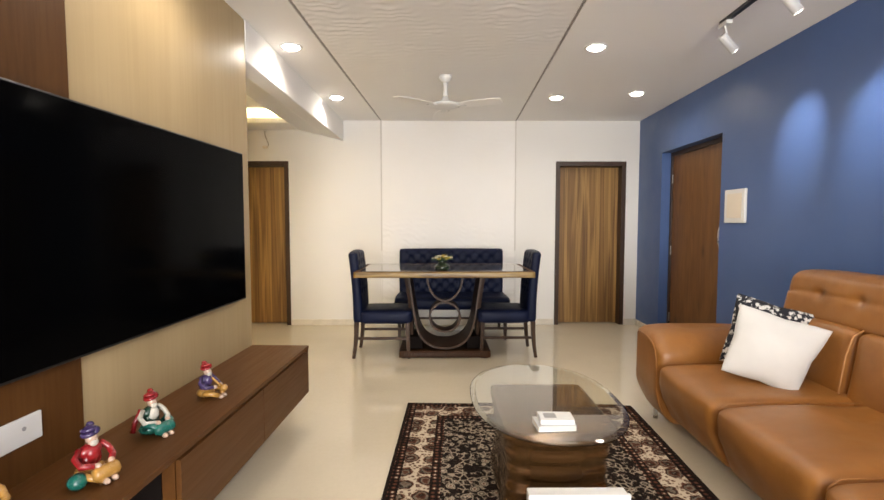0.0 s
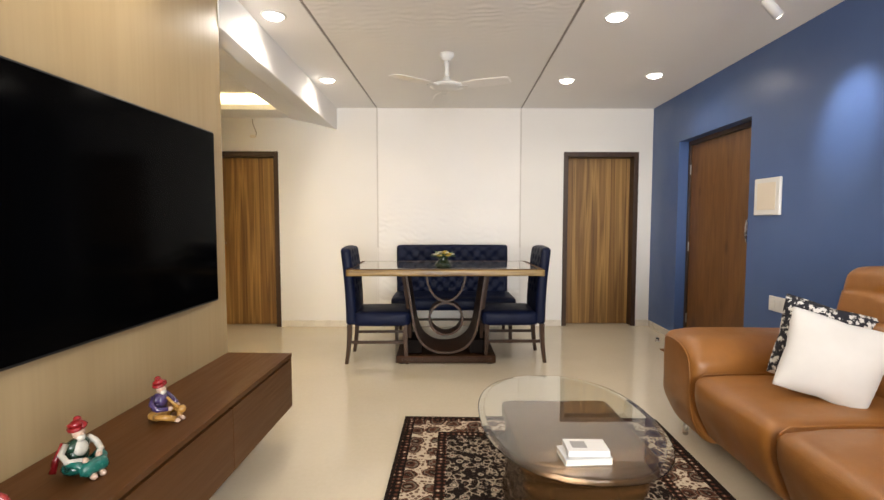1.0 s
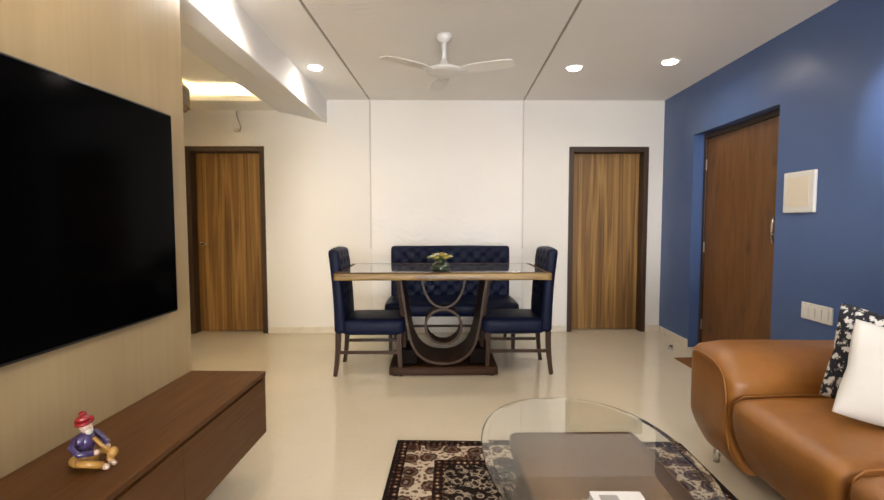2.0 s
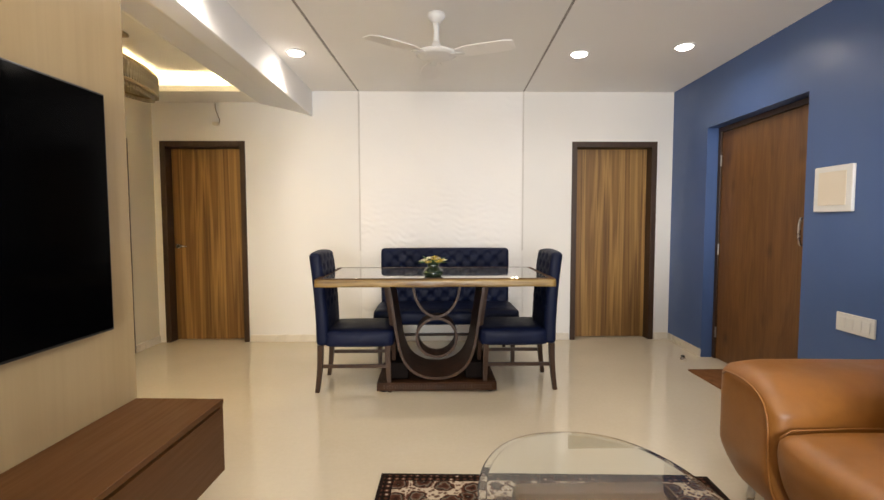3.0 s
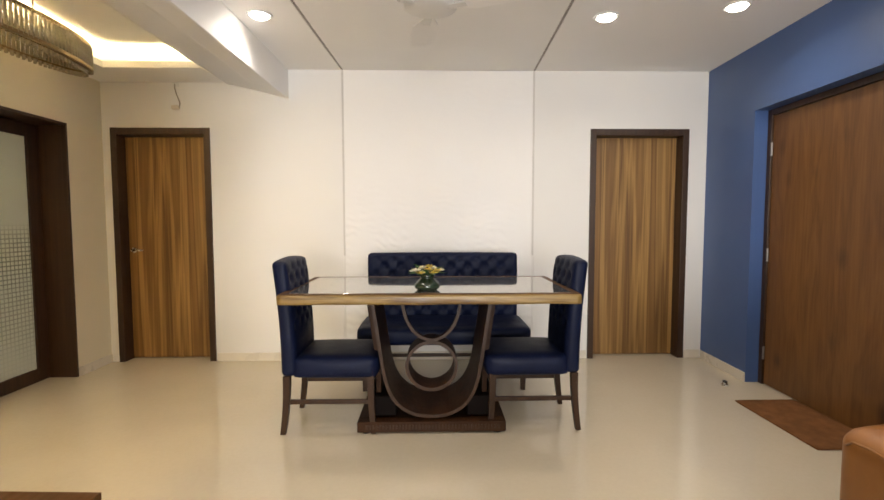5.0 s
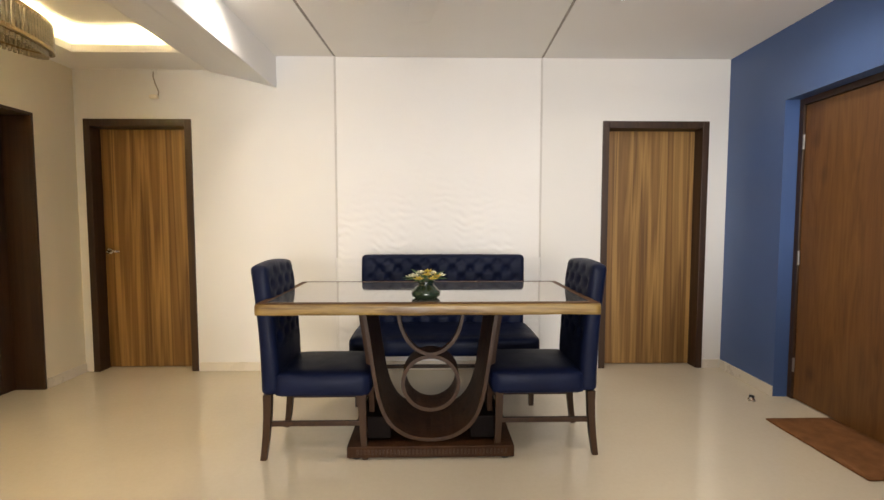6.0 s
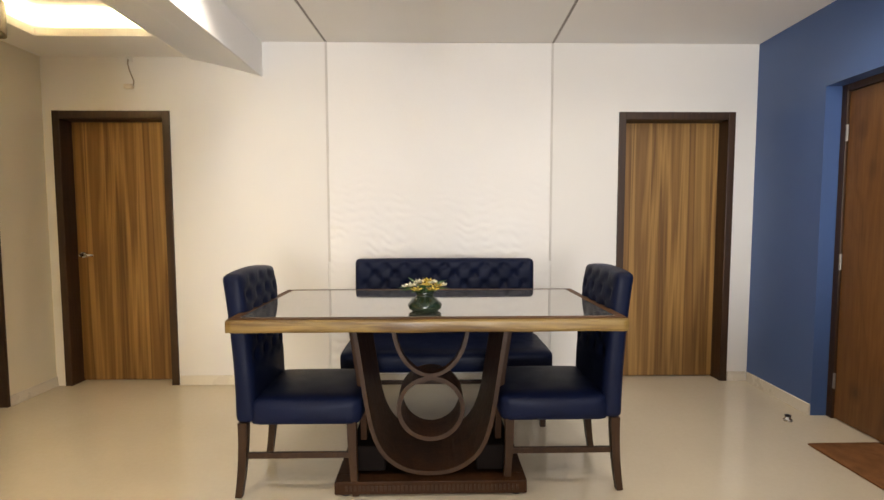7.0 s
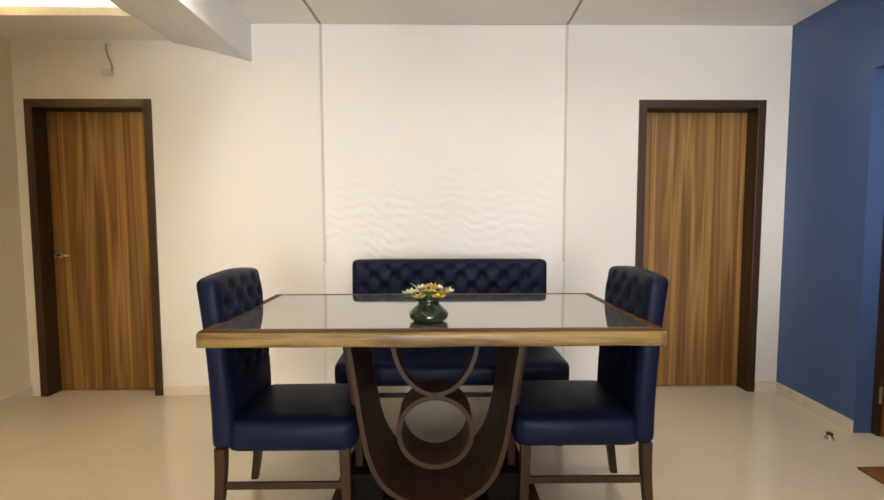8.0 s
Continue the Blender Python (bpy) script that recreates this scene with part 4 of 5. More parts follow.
def dining_chair(x, y, turn, label):
    """Faces local +x; the origin is on the floor under the middle of the seat."""
    ob = thing("dining_chair", (x, y, 0), label, "chair", "chairs at the dining table", turn)
    part("seat", soft_box((-0.25, -0.235, 0.345), (0.257, 0.235, 0.475), 0.03, (12, 12, 6), 0.012), M_NAVY, ob, "padded navy seat", True)

    def recline(p, u):
        k = max(0.0, p.z - 0.45) / 0.62
        p.x -= 0.042 * k * k + 0.008 * k
        p.z += 0.012 * (1 - u.y * u.y) * max(0, u.z)
        return p

    dimple = tufted(4, 5, 0.014, 0, 1)

    def back(p, u):
        if p.z > 0.62:
            p = dimple(p, u)
        return recline(p, u)

    part("backrest", soft_box((-0.315, -0.235, 0.36), (-0.225, 0.235, 1.045), 0.028, (6, 28, 44), 0.006, back), M_NAVY, ob, "button-tufted navy backrest", True)
    for sy in (-1, 1):
        part("leg", bar([(-0.285 - 0.03 * (1 - i / 6) ** 2, sy * 0.205, 0.36 * i / 6) for i in range(7)], 0.042, 0.042, (0, 1, 0), taper=lambda k: 0.72 + 0.28 * k), M_CHAIRLEG, ob)
        part("leg", bar([(0.215 + 0.015 * (1 - i / 6) ** 2, sy * 0.205, 0.36 * i / 6) for i in range(7)], 0.042, 0.042, (0, 1, 0), taper=lambda k: 0.70 + 0.30 * k), M_CHAIRLEG, ob)
        part("stretcher", box((-0.27, sy * 0.205 - 0.010, 0.185), (0.205, sy * 0.205 + 0.010, 0.212), 0.003), M_CHAIRLEG, ob)
    return ob


chair = dining_chair(-0.367, 4.585, 0, "navy tufted leatherette dining chair with dark wooden legs")
copy_thing(chair, pose(0.802, 4.61, 0, 0, 0, 180))

bench = thing("dining_bench", (0.31, 5.42, 0), "navy tufted dining bench with a high back against the wall", "bench")
part("seat", soft_box((-0.655, -0.36, 0.35), (0.655, 0.17, 0.485), 0.03, (30, 12, 6), 0.012), M_NAVY, bench, "padded navy seat", True)
part("backrest", soft_box((-0.635, 0.13, 0.38), (0.635, 0.235, 1.015), 0.03, (90, 6, 46), 0.004, tufted(9, 4.5, 0.02, 1, -1)), M_NAVY, bench, "button-tufted navy backrest", True)
for sx in (-1, 1):
    part("leg", bar([(sx * 0.60, -0.32, 0.36 * i / 6) for i in range(7)], 0.045, 0.045, (0, 1, 0), taper=lambda k: 0.7 + 0.3 * k), M_CHAIRLEG, bench)
    part("leg", bar([(sx * 0.60, 0.18 + 0.03 * (1 - i / 6) ** 2, 0.385 * i / 6) for i in range(7)], 0.045, 0.045, (0, 1, 0), taper=lambda k: 0.7 + 0.3 * k), M_CHAIRLEG, bench)
    part("stretcher", box((sx * 0.60 - 0.011, -0.31, 0.185), (sx * 0.60 + 0.011, 0.18, 0.212), 0.003), M_CHAIRLEG, bench)
part("stretcher", box((-0.59, -0.08, 0.187), (0.59, -0.055, 0.211), 0.003), M_CHAIRLEG, bench)

# vase with flowers
VX, VY, VZ = 0.19, 4.37, TZ + 0.005
vase = thing("flower_vase", (VX, VY, VZ), "dark green glass bowl with yellow and white flowers", "vase")
M_VASE = surface("dark_green_glaze", (0.014, 0.026, 0.012), 0.16, var=0.3, scale=12, coat=0.4)
part("bowl", lathe([(0.0, 0), (0.055, 0), (0.074, 0.012), (0.078, 0.03), (0.06, 0.052), (0.042, 0.068), (0.040, 0.078), (0.052, 0.092), (0.047, 0.092), (0.035, 0.078), (0.0, 0.07)], 28), M_VASE, vase, "", True)
M_PETALS = [surface("petal_yellow", (0.62, 0.46, 0.08), 0.6, var=0.15, scale=30), surface("petal_white", (0.76, 0.72, 0.55), 0.6, var=0.1, scale=30)]
M_LEAF = surface("leaf_green", (0.045, 0.10, 0.025), 0.5, var=0.3, scale=30)
rng = random.Random(5)
for k in range(11):
    a, rr = k * 2.4, 0.012 + 0.082 * math.sqrt(k / 11)
    cx, cy, cz = rr * math.cos(a), rr * math.sin(a), 0.135 - 0.03 * rr / 0.07 + rng.uniform(-0.008, 0.01)
    part("stem", bar([(cx * 0.25, cy * 0.25, 0.07), (cx * 0.7, cy * 0.7, 0.105), (cx, cy, cz)], 0.004, 0.004, (1, 0.2, 0), round_n=5), M_LEAF, vase)
    bm = bmesh.new()
    for ring, (pn, lift, reach) in enumerate(((6, 0.25, 0.036), (5, 0.8, 0.026))):
        for i in range(pn):
            b = math.tau * i / pn + ring * 0.5 + k
            d, w = Vector((math.cos(b), math.sin(b), lift)).normalized(), Vector((-math.sin(b), math.cos(b), 0))
            c = Vector((cx, cy, cz))
            v = [bm.verts.new(q) for q in (c, c + d * reach * 0.5 + w * reach * 0.32, c + d * reach + Vector((0, 0, 0.004)), c + d * reach * 0.5 - w * reach * 0.32)]
            bm.faces.new((v[0], v[1], v[2]))
            bm.faces.new((v[0], v[2], v[3]))
    part("flower", bm, M_PETALS[0 if k % 5 in (0, 2) else 1], vase, "yellow flower" if k % 5 in (0, 2) else "white flower")
for k in range(12):
    a = k * 0.55 + 0.2
    d = Vector((math.cos(a), math.sin(a), rng.uniform(0.15, 0.7))).normalized()
    w = Vector((-math.sin(a), math.cos(a), 0)) * 0.013
    c, L = Vector((0, 0, 0.085)) + d * 0.03, rng.uniform(0.075, 0.11)
    bm = bmesh.new()
    v = [bm.verts.new(q) for q in (c, c + d * L * 0.5 + w, c + d * L - Vector((0, 0, 0.012)), c + d * L * 0.5 - w, c + d * L * 0.5 + Vector((0, 0, 0.006)))]
    for i in range(4):
        bm.faces.new((v[i], v[(i + 1) % 4], v[4]))
    part("leaf", bm, M_LEAF, vase, "green leaf")

# ---- door mat and stopper ----
mat_thing = thing("door_mat", (2.585, 4.46, 0), "brown coir door mat on the floor at the main door", "door mat")
part("pad", soft_box((-0.215, -0.36, 0.0), (0.215, 0.36, 0.014), 0.006, (10, 16, 2)), M_MAT, mat_thing, "", True)
stop = thing("door_stopper", (2.50, 5.14, 0), "small dark metal door stopper on the floor", "door stopper")
part("base", lathe([(0.0, 0), (0.024, 0), (0.024, 0.012), (0.016, 0.018), (0.016, 0.03), (0, 0.03)], 18), M_CHROME, stop, "", True)
part("cap", lathe([(0.0, 0.0302), (0.017, 0.0302), (0.018, 0.04), (0.0, 0.044)], 18), M_BLACK, stop, "black rubber cap", True)

# ---- rug ----
RX0, RX1, RY0, RY1 = -0.075, 1.55, 0.80, 3.18


def rug_mesh():
    bm = bmesh.new()
    rings = [(0.0, 0.002, 0), (0.0, 0.010, 0), (0.020, 0.012, 0), (0.070, 0.012, 1), (0.225, 0.012, 2), (0.280, 0.012, 1)]
    loops = []
    for d, z, _ in rings:
        loops.append([bm.verts.new(q) for q in ((RX0 + d, RY0 + d, z), (RX1 - d, RY0 + d, z), (RX1 - d, RY1 - d, z), (RX0 + d, RY1 - d, z))])
    for (a, b, ring) in zip(loops, loops[1:], rings[1:]):
        for i in range(4):
            bm.faces.new((a[i], a[(i + 1) % 4], b[(i + 1) % 4], b[i])).material_index = ring[2]
    bm.faces.new(loops[-1]).material_index = 3
    bm.faces.new(loops[0][::-1])
    for v in bm.verts:
        v.co.x -= (RX0 + RX1) / 2
        v.co.y -= (RY0 + RY1) / 2
    return bm


rug = tagged(part("rug", rug_mesh(), rug_materials()), "black and cream floral oriental rug with a rosette border", "rug")
rug.location = ((RX0 + RX1) / 2, (RY0 + RY1) / 2, 0)
sway(rug, 0.7, RY1)

# ---- coffee table ----
CX, CY, CZ = 0.685, 2.165, 0.455
ctable = thing("coffee_table", (CX, CY, 0.0125), "coffee table with an oval glass top on a bronze base", "coffee table")


def oval_plate(a, b, power, z0, z1, bevel, n=72):
    bm = bmesh.new()
    rings = []
    for inset, z in ((bevel, z0), (0, z0 + bevel * 0.6), (0, z1 - bevel), (0.026, z1 - 0.0008), (0.028, z1)):
        ring = []
        for i in range(n):
            t = math.tau * i / n
            c, s = math.cos(t), math.sin(t)
            ring.append(bm.verts.new(((a - inset) * math.copysign(abs(c) ** (2 / power), c), (b - inset) * math.copysign(abs(s) ** (2 / power), s), z)))
        rings.append(ring)
    for p, q in zip(rings, rings[1:]):
        for i in range(n):
            bm.faces.new((p[i], p[(i + 1) % n], q[(i + 1) % n], q[i]))
    bm.faces.new(rings[0][::-1])
    bm.faces.new(rings[-1])
    return bm


ct = part("glass_top", oval_plate(0.37, 0.535, 2.3, CZ - 0.0225, CZ - 0.0125, 0.004), M_GLASSEDGE, ctable, "clear oval glass with a green edge")
ct.visible_shadow = False


def base_shape(p, u):
    waist = 1 - 0.13 * math.sin(math.pi * (u.z + 1) / 2)
    p.x *= waist
    p.y = p.y * waist
    swell = 1 + 0.012 * math.cos(u.z * 17)
    p.x *= swell
    p.y = p.y * swell - (0.05 * (1 - u.x * u.x) if u.y < -0.9 else 0)
    return p


part("base", soft_box((-0.26, -0.37, 0.0), (0.26, 0.21, CZ - 0.024), 0.04, (20, 20, 40), 0.0, base_shape), M_BRONZE, ctable, "brown bronze lacquered block", True)

book = thing("book", (0.652, 1.80, CZ), "closed white hardback lying on the glass table", "book", "books on the coffee table", 3)
part("cover", box((-0.083, -0.053, 0.0002), (0.083, 0.053, 0.003), 0.001), M_WHITE, book)
part("page_block", box((-0.080, -0.051, 0.0031), (0.081, 0.051, 0.0199)), M_CREAM, book, "cream page block")
part("cover", box((-0.083, -0.053, 0.02), (0.083, 0.053, 0.023), 0.001), surface("pale_grey_card", (0.55, 0.55, 0.54), 0.4), book)
book = thing("book", (0.661, 1.808, CZ + 0.0232), "small white book on top of another", "book", "books on the coffee table", -2)
part("cover", box((-0.073, -0.046, 0), (0.073, 0.046, 0.0025), 0.001), M_WHITE, book)
part("page_block", box((-0.071, -0.044, 0.0026), (0.071, 0.044, 0.0179)), M_WHITE, book, "white page block")
part("cover", box((-0.073, -0.046, 0.018), (0.073, 0.046, 0.0205), 0.001), M_WHITE, book)
part("label", box((-0.052, -0.022, 0.0206), (0.0, 0.026, 0.0212)), surface("grey_print", (0.30, 0.29, 0.28), 0.5), book, "grey printed panel")
# White solid added in place of a bright reflection at the table base
lower = thing("reflection_block", (0.70, 1.62, 0.0125), "white block standing in for a bright reflection by the coffee table", "folder")
part("cover", box((-0.20, -0.05, 0.0), (0.20, -0.035, 0.27), 0.003), M_WHITE, lower)
part("page_block", box((-0.195, -0.0348, 0.003), (0.195, 0.02, 0.262), 0.003), M_WHITE, lower)

# ---- sofa ----
sofa = thing("sofa", (1.53, 3.06, 0), "tan leather sofa with thick rolled arms and raised tufted headrests", "sofa")
# local x runs from the front to the blue wall, local y is minus along the sofa
SD, A0, A1 = 1.06, -0.40, 0.0
SEATS = [(-1.04, -0.41), (-1.70, -1.05), (-2.36, -1.71)]
END = -2.76


def arm(y0, y1, outer, name="arm"):
    mid = (y0 + y1) / 2

    def shape(p, u):
        low = max(0.0, (0.28 - p.z) / 0.21)
        p.x += 0.09 * low ** 1.4 * max(0.0, 1 - p.x / 0.5)
        if (p.y - mid) * outer > 0:
            p.y -= outer * 0.075 * low ** 1.5 * abs(u.y)
        if u.z > 0:
            p.z -= 0.022 * max(0.0, 1 - p.x / 0.22) ** 2 * u.z
        toward = (p.y - (y0 if outer > 0 else y1)) * outer
        if u.z > 0:
            p.z -= 0.085 * max(0.0, 1 - toward / 0.20) ** 2 * u.z
        p.z += 0.004 * noise.noise((p.x * 6, p.y * 6, 1))
        return p

    ob = part(name, soft_box((0.0, y0, 0.065), (0.80, y1, 0.645), 0.055, (20, 18, 22), 0.005, shape), M_TAN, sofa, "thick rolled leather arm", True)
    inner = y0 if outer > 0 else y1
    k = 1 if outer > 0 else -1
    pts = [(x, inner + k * d, z) for x, d, z in
           ((0.050, 0.034, 0.13), (0.020, 0.032, 0.20), (0.004, 0.031, 0.28), (0.000, 0.032, 0.36), (-0.001, 0.034, 0.44), (-0.002, 0.042, 0.50), (-0.003, 0.060, 0.545),
            (-0.004, 0.092, 0.573), (-0.004, 0.14, 0.592), (-0.004, 0.20, 0.602), (-0.004, 0.27, 0.603), (-0.003, 0.325, 0.596), (0.002, 0.355, 0.575))]
    part("piping", bar(pts, 0.008, 0.008, (1, 0, 0), round_n=8), M_TAN, ob, "raised leather piping", True)
    return ob


arm(A0, A1, 1)
arm(END, END + 0.40, -1)


def plinth(p, u):
    low = max(0.0, (0.30 - p.z) / 0.2)
    p.x += 0.10 * low * max(0.0, 1 - p.x / 0.4)
    return p


part("base", soft_box((0.07, END + 0.33, 0.10), (SD - 0.05, A0 + 0.07, 0.31), 0.035, (12, 30, 8), 0, plinth), M_TAN, sofa, "leather covered base", True)
part("back", soft_box((SD - 0.20, END + 0.03, 0.10), (SD - 0.01, A1 - 0.05, 0.74), 0.05, (8, 30, 12)), M_TAN, sofa, "leather covered back", True)


def crumple(seed, amount=0.006):
    def shape(p, u):
        w = noise.noise((p.x * 5 + seed, p.y * 5, p.z * 5)) + 0.6 * noise.noise((p.x * 13 + seed, p.y * 11, p.z * 13))
        return p + Vector((0, 0, 1)) * amount * w * max(0, u.z) if abs(u.z) > 0.5 else p + Vector((-1, 0, 0)) * amount * w
    return shape


def seat_shape(seed):
    f = crumple(seed)

    def shape(p, u):
        p = f(p, u)
        if u.x < -0.2 and u.z > 0:
            p.z -= 0.02 * ((-u.x - 0.2) / 0.8) ** 2
        p.x += 0.10 * max(0.0, (0.36 - p.z) / 0.26) ** 1.2 * max(0.0, 1 - p.x / 0.4)
        if u.z > 0.999:
            for at in (-0.35, 0.35):
                p.z -= 0.014 * math.exp(-((u.x - 0.25) / 0.10) ** 2 - ((u.y - at) / 0.12) ** 2)
        return p
    return shape


for k, (y0, y1) in enumerate(SEATS):
    cushion = part("seat_cushion", soft_box((-0.015, y0 + 0.003, 0.125), (0.78, y1 - 0.003, 0.482), 0.045, (18, 16, 12), 0.010, seat_shape(k * 3.1)), M_TAN, sofa, "padded leather seat", True)
    part("piping", bar([(0.0, y1 - 0.012, 0.37), (0.012, y1 - 0.012, 0.447), (0.05, y1 - 0.012, 0.474), (0.3, y1 - 0.010, 0.484), (0.70, y1 - 0.010, 0.484)], 0.007, 0.007, (0, 1, 0.01), round_n=6), M_TAN, cushion, "", True)

    def lean(p, u, s=k):
        p = crumple(s * 5 + 40, 0.005)(p, u)
        p.x += 0.16 * (p.z - 0.43)
        return p

    back = part("back_cushion", soft_box((0.66, y0 + 0.10 + 0.001, 0.42), (0.90, y1 + 0.10 - 0.001, 0.80), 0.035, (10, 20, 14), 0.012, lean), M_TAN, sofa, "padded leather back cushion", True)
    part("piping", bar([(0.652, y0 + 0.10, 0.45), (0.663, y0 + 0.10, 0.55), (0.683, y0 + 0.10, 0.68), (0.715, y0 + 0.10, 0.775), (0.77, y0 + 0.10, 0.81)], 0.008, 0.008, (0, 1, 0), round_n=8), M_SEAM, back, "pale raised seam", True)

for y0, y1 in ((-1.36, -0.33), (-2.40, -1.37)):
    def rest(p, u, top=y1):
        if u.x < -0.999:
            for k in range(3):
                p.x += 0.022 * math.exp(-((p.y - top + 0.28 + 0.27 * k) / 0.032) ** 2 - ((u.z - 0.15) / 0.20) ** 2)
            p.x += 0.006 * math.exp(-((u.z - 0.15) / 0.10) ** 2)
            p.x += 0.004 * noise.noise((p.y * 9, p.z * 9, 3.0))
        p.x += 0.22 * (p.z - 0.78)
        if u.z > 0:
            p.z -= 0.03 * abs(u.y) ** 8
        return p

    part("headrest", soft_box((0.755, y0, 0.775), (0.92, y1, 1.06), 0.05, (10, 64, 26), 0.010, rest), M_TAN, sofa, "button-tufted headrest", True)
for x, y in ((0.12, -0.10), (0.12, END + 0.10), (SD - 0.14, -0.12), (SD - 0.14, END + 0.12)):
    part("foot", bar([(x - 0.005, y, 0.0), (x, y, 0.11)], 0.032, 0.032, (0, 1, 0), round_n=14), M_CHROME, sofa, "short steel foot", True)
sway(sofa, 1.53, 3.06)


def cushion_mesh(size, thick, skew=0.0):
    """A square scatter cushion with drawn-out corners and a seam round its edge."""
    def shape(p, u):
        e = max(abs(u.x), abs(u.y))
        pinch = 1 - 0.06 * (1 - min(abs(u.x), abs(u.y))) ** 2 * e ** 4
        fat = max(0.01, (1 - u.x ** 2) * (1 - u.y ** 2)) ** 0.55
        q = Vector((u.x * size / 2 * pinch, u.y * size / 2 * pinch, u.z * thick / 2 * fat))
        q.z += 0.005 * noise.noise((q.x * 7, q.y * 7, thick * 30)) * fat
        q.x -= skew * (1 - u.x) / 2 * u.y
        return q
    return soft_box((-size / 2, -size / 2, -thick / 2), (size / 2, size / 2, thick / 2), 0.001, (22, 22, 4), 0, shape)


white = tagged(part("cushion", cushion_mesh(0.38, 0.14, 0.040), M_PILLOW, None, "", True), "plain white square cushion leaning on the sofa", "cushion")
white.matrix_basis = look((1.918, 2.258, 0.664), (1.918 - 0.40, 2.258 - 1.0, 0.668 + 0.38), 16)
printed = tagged(part("cushion", cushion_mesh(0.41, 0.15), M_PRINT, None, "", True), "black and white printed cushion behind the white one", "cushion")
printed.matrix_basis = look((2.037, 2.448, 0.676), (2.037 - 0.30, 2.448 - 1.0, 0.676 + 0.30), 16)


# ---- painted dolls on the television cabinet ----
def blob(bm, c, r, slot, n=14):
    m = bmesh.ops.create_uvsphere(bm, u_segments=n, v_segments=n // 2 + 2, radius=1.0)["verts"]
    for v in m:
        v.co = Vector([c[i] + v.co[i] * r[i] for i in range(3)])
    for f in {f for v in m for f in v.link_faces}:
        f.material_index = slot


def limb(bm, pts, w, slot):
    bar(pts, w, w, (0.2, 0.1, 1), bm, round_n=8, slot=slot)


def gloss(name, c):
    return surface(name, c, 0.25, var=0.18, scale=25, bump=0.05, coat=0.4)


D_RED, D_TEAL, D_PURPLE = gloss("doll_red", (0.27, 0.012, 0.015)), gloss("doll_teal", (0.010, 0.11, 0.085)), gloss("doll_purple", (0.055, 0.035, 0.11))
D_GREEN = gloss("doll_dark_green", (0.012, 0.045, 0.026))
D_GOLD, D_SKIN, D_WHITE = gloss("doll_gold", (0.40, 0.21, 0.05)), gloss("doll_pale", (0.50, 0.35, 0.26)), gloss("doll_white", (0.50, 0.47, 0.40))


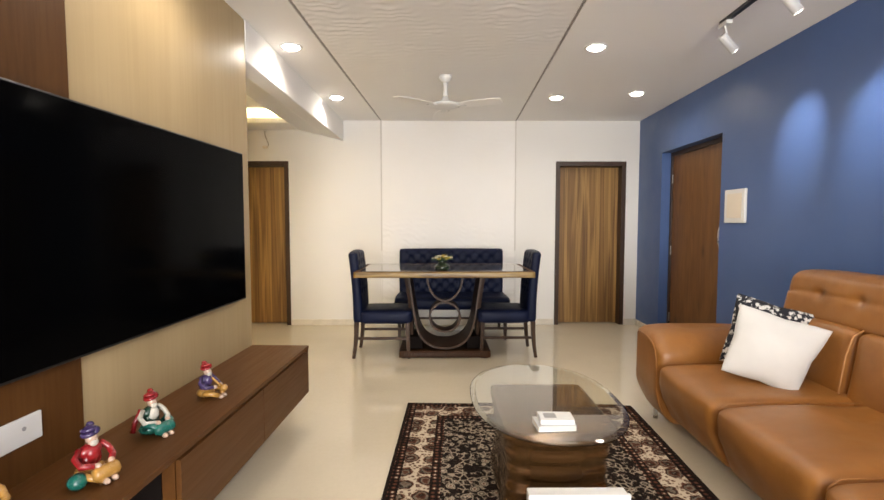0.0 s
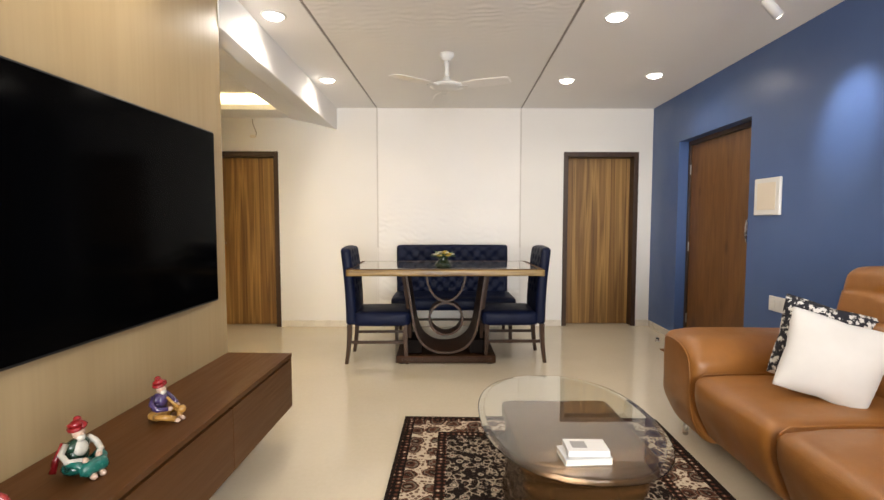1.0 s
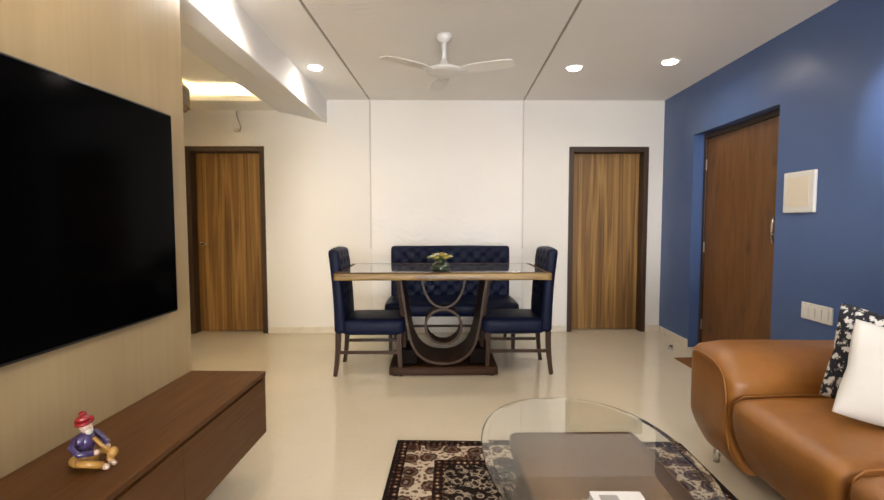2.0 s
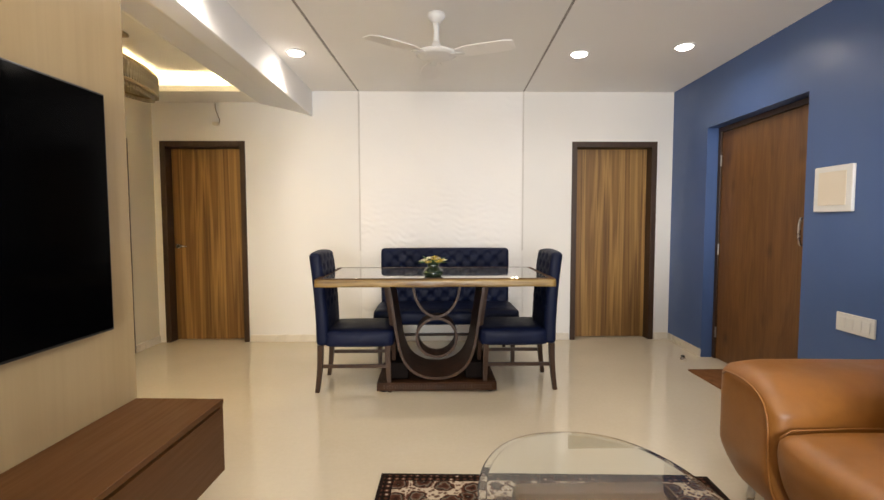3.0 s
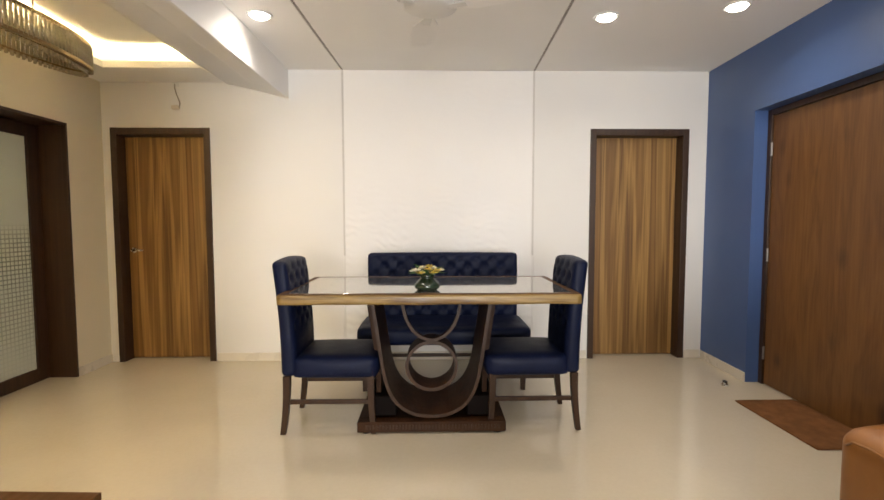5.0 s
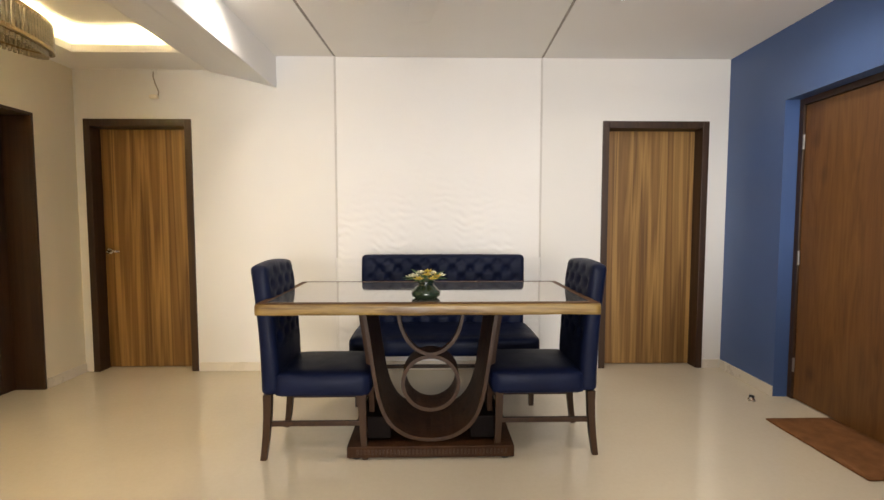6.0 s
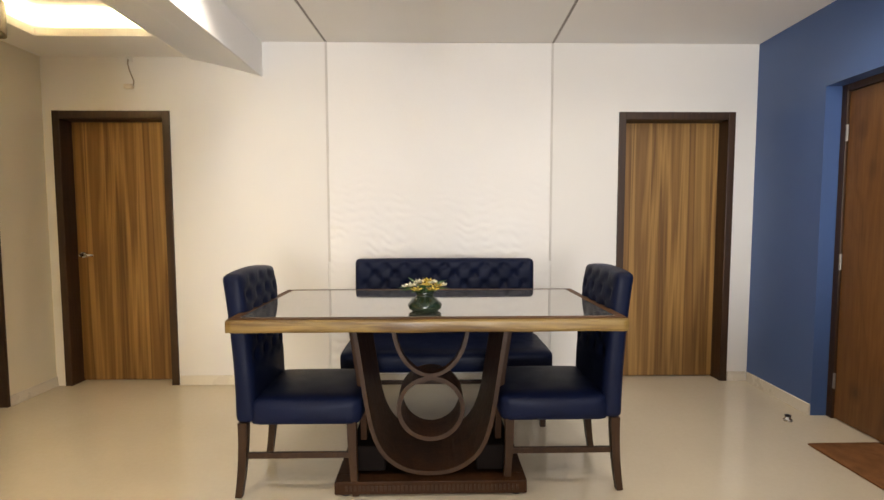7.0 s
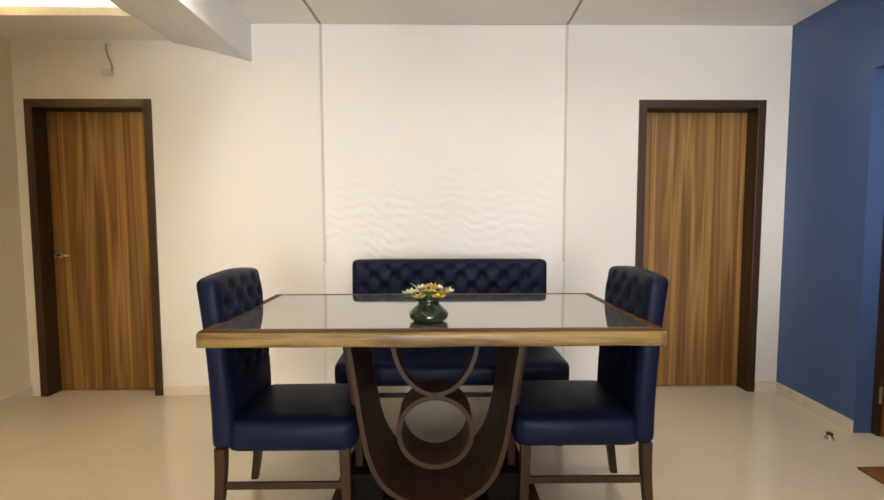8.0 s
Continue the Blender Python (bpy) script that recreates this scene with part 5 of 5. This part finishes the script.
def doll(x, y, turn, coat, legs, turban, prop, label, size=1.0, knees=0.034, ball=None, scarf=None, horn=False):
    """A seated painted musician doll facing local +x: one plain mesh."""
    bm = bmesh.new()
    blob(bm, (-0.004, 0, 0.026), (0.044, 0.050, 0.026), 1)
    for sy in (-1, 1):
        limb(bm, [(0.0, sy * 0.034, 0.026), (0.034, sy * 0.050, knees), (0.062, sy * 0.040, knees * 0.9), (0.082, sy * 0.014, 0.016)], 0.026, 1)
        blob(bm, (0.090, sy * 0.014, 0.012), (0.018, 0.010, 0.011), 3)
        limb(bm, [(-0.004, sy * 0.034, 0.112), (0.004, sy * 0.056, 0.088), (0.030, sy * 0.054, 0.066), (0.060, sy * 0.026, 0.064)], 0.021, 5 if scarf else 0)
        blob(bm, (0.066, sy * 0.022, 0.064), (0.011, 0.010, 0.010), 3)
    blob(bm, (-0.006, 0, 0.066), (0.030, 0.037, 0.034), 0)
    blob(bm, (-0.004, 0, 0.096), (0.027, 0.040, 0.026), 0)
    blob(bm, (0.012, 0, 0.088), (0.018, 0.024, 0.030), 5 if scarf else 0)
    limb(bm, [(0, 0, 0.112), (0.002, 0, 0.126)], 0.018, 3)
    blob(bm, (0.006, 0, 0.142), (0.020, 0.019, 0.023), 3)
    blob(bm, (0.027, 0, 0.141), (0.005, 0.004, 0.005), 3)
    blob(bm, (0.018, 0, 0.127), (0.012, 0.014, 0.013), 5)
    for k in range(2):
        a = 2.2 * k
        limb(bm, [(0.0 + 0.021 * math.cos(t), 0.022 * math.sin(t), 0.160 + 0.008 * k + 0.006 * math.sin(t + a)) for t in [math.tau * i / 12 for i in range(13)]], 0.016 - 0.002 * k, 2)
    blob(bm, (-0.002, 0.0, 0.170), (0.022, 0.023, 0.013), 2)
    blob(bm, (-0.020, 0.014, 0.178), (0.014, 0.012, 0.011), 2)
    if ball:
        blob(bm, ball, (0.030, 0.030, 0.026), 6)
    if scarf:
        limb(bm, [(-0.02, -0.03, 0.11), (-0.038, -0.046, 0.06), (-0.036, -0.060, 0.02)], 0.022, 2)
    if horn:
        limb(bm, [(0.034, 0.0, 0.104), (0.058, 0.004, 0.080), (0.082, 0.012, 0.058)], 0.012, 4)
        blob(bm, (0.092, 0.016, 0.050), (0.018, 0.018, 0.018), 4)
    else:
        bar([(0.062, -0.040, 0.034), (0.068, -0.030, 0.036), (0.078, 0.030, 0.040), (0.082, 0.040, 0.042)], 0.044, 0.044, (0, 0, 1), bm, round_n=14, slot=4, taper=lambda k: 0.72 + 0.55 * math.sin(math.pi * k) ** 2)
    for v in bm.verts:
        v.co *= size
    low = min(v.co.z for v in bm.verts)
    bmesh.ops.translate(bm, verts=bm.verts, vec=(0, 0, -low))
    ob = part("doll", bm, [coat, legs, turban, D_SKIN, prop, D_WHITE, D_TEAL], None, "", True)
    ob.matrix_basis = pose(x, y, UZ1, 0, 0, turn)
    return tagged(ob, label, "doll", "painted dolls")


doll(-0.955, 1.275, -20, D_RED, D_GOLD, D_PURPLE, D_GOLD, "seated painted doll in red with a purple turban", 0.93, ball=(0.032, -0.066, 0.026))
doll(-0.955, 1.59, -20, D_GREEN, D_TEAL, D_RED, D_TEAL, "seated painted doll in white and teal with a red turban", 0.90, knees=0.062, scarf=True)
doll(-0.93, 1.97, -10, D_PURPLE, D_GOLD, D_RED, D_GOLD, "seated painted doll in purple with a golden horn", 0.88, horn=True)
doll(-1.065, 1.01, -20, D_GOLD, D_RED, D_PURPLE, D_GOLD, "seated painted doll in golden yellow")
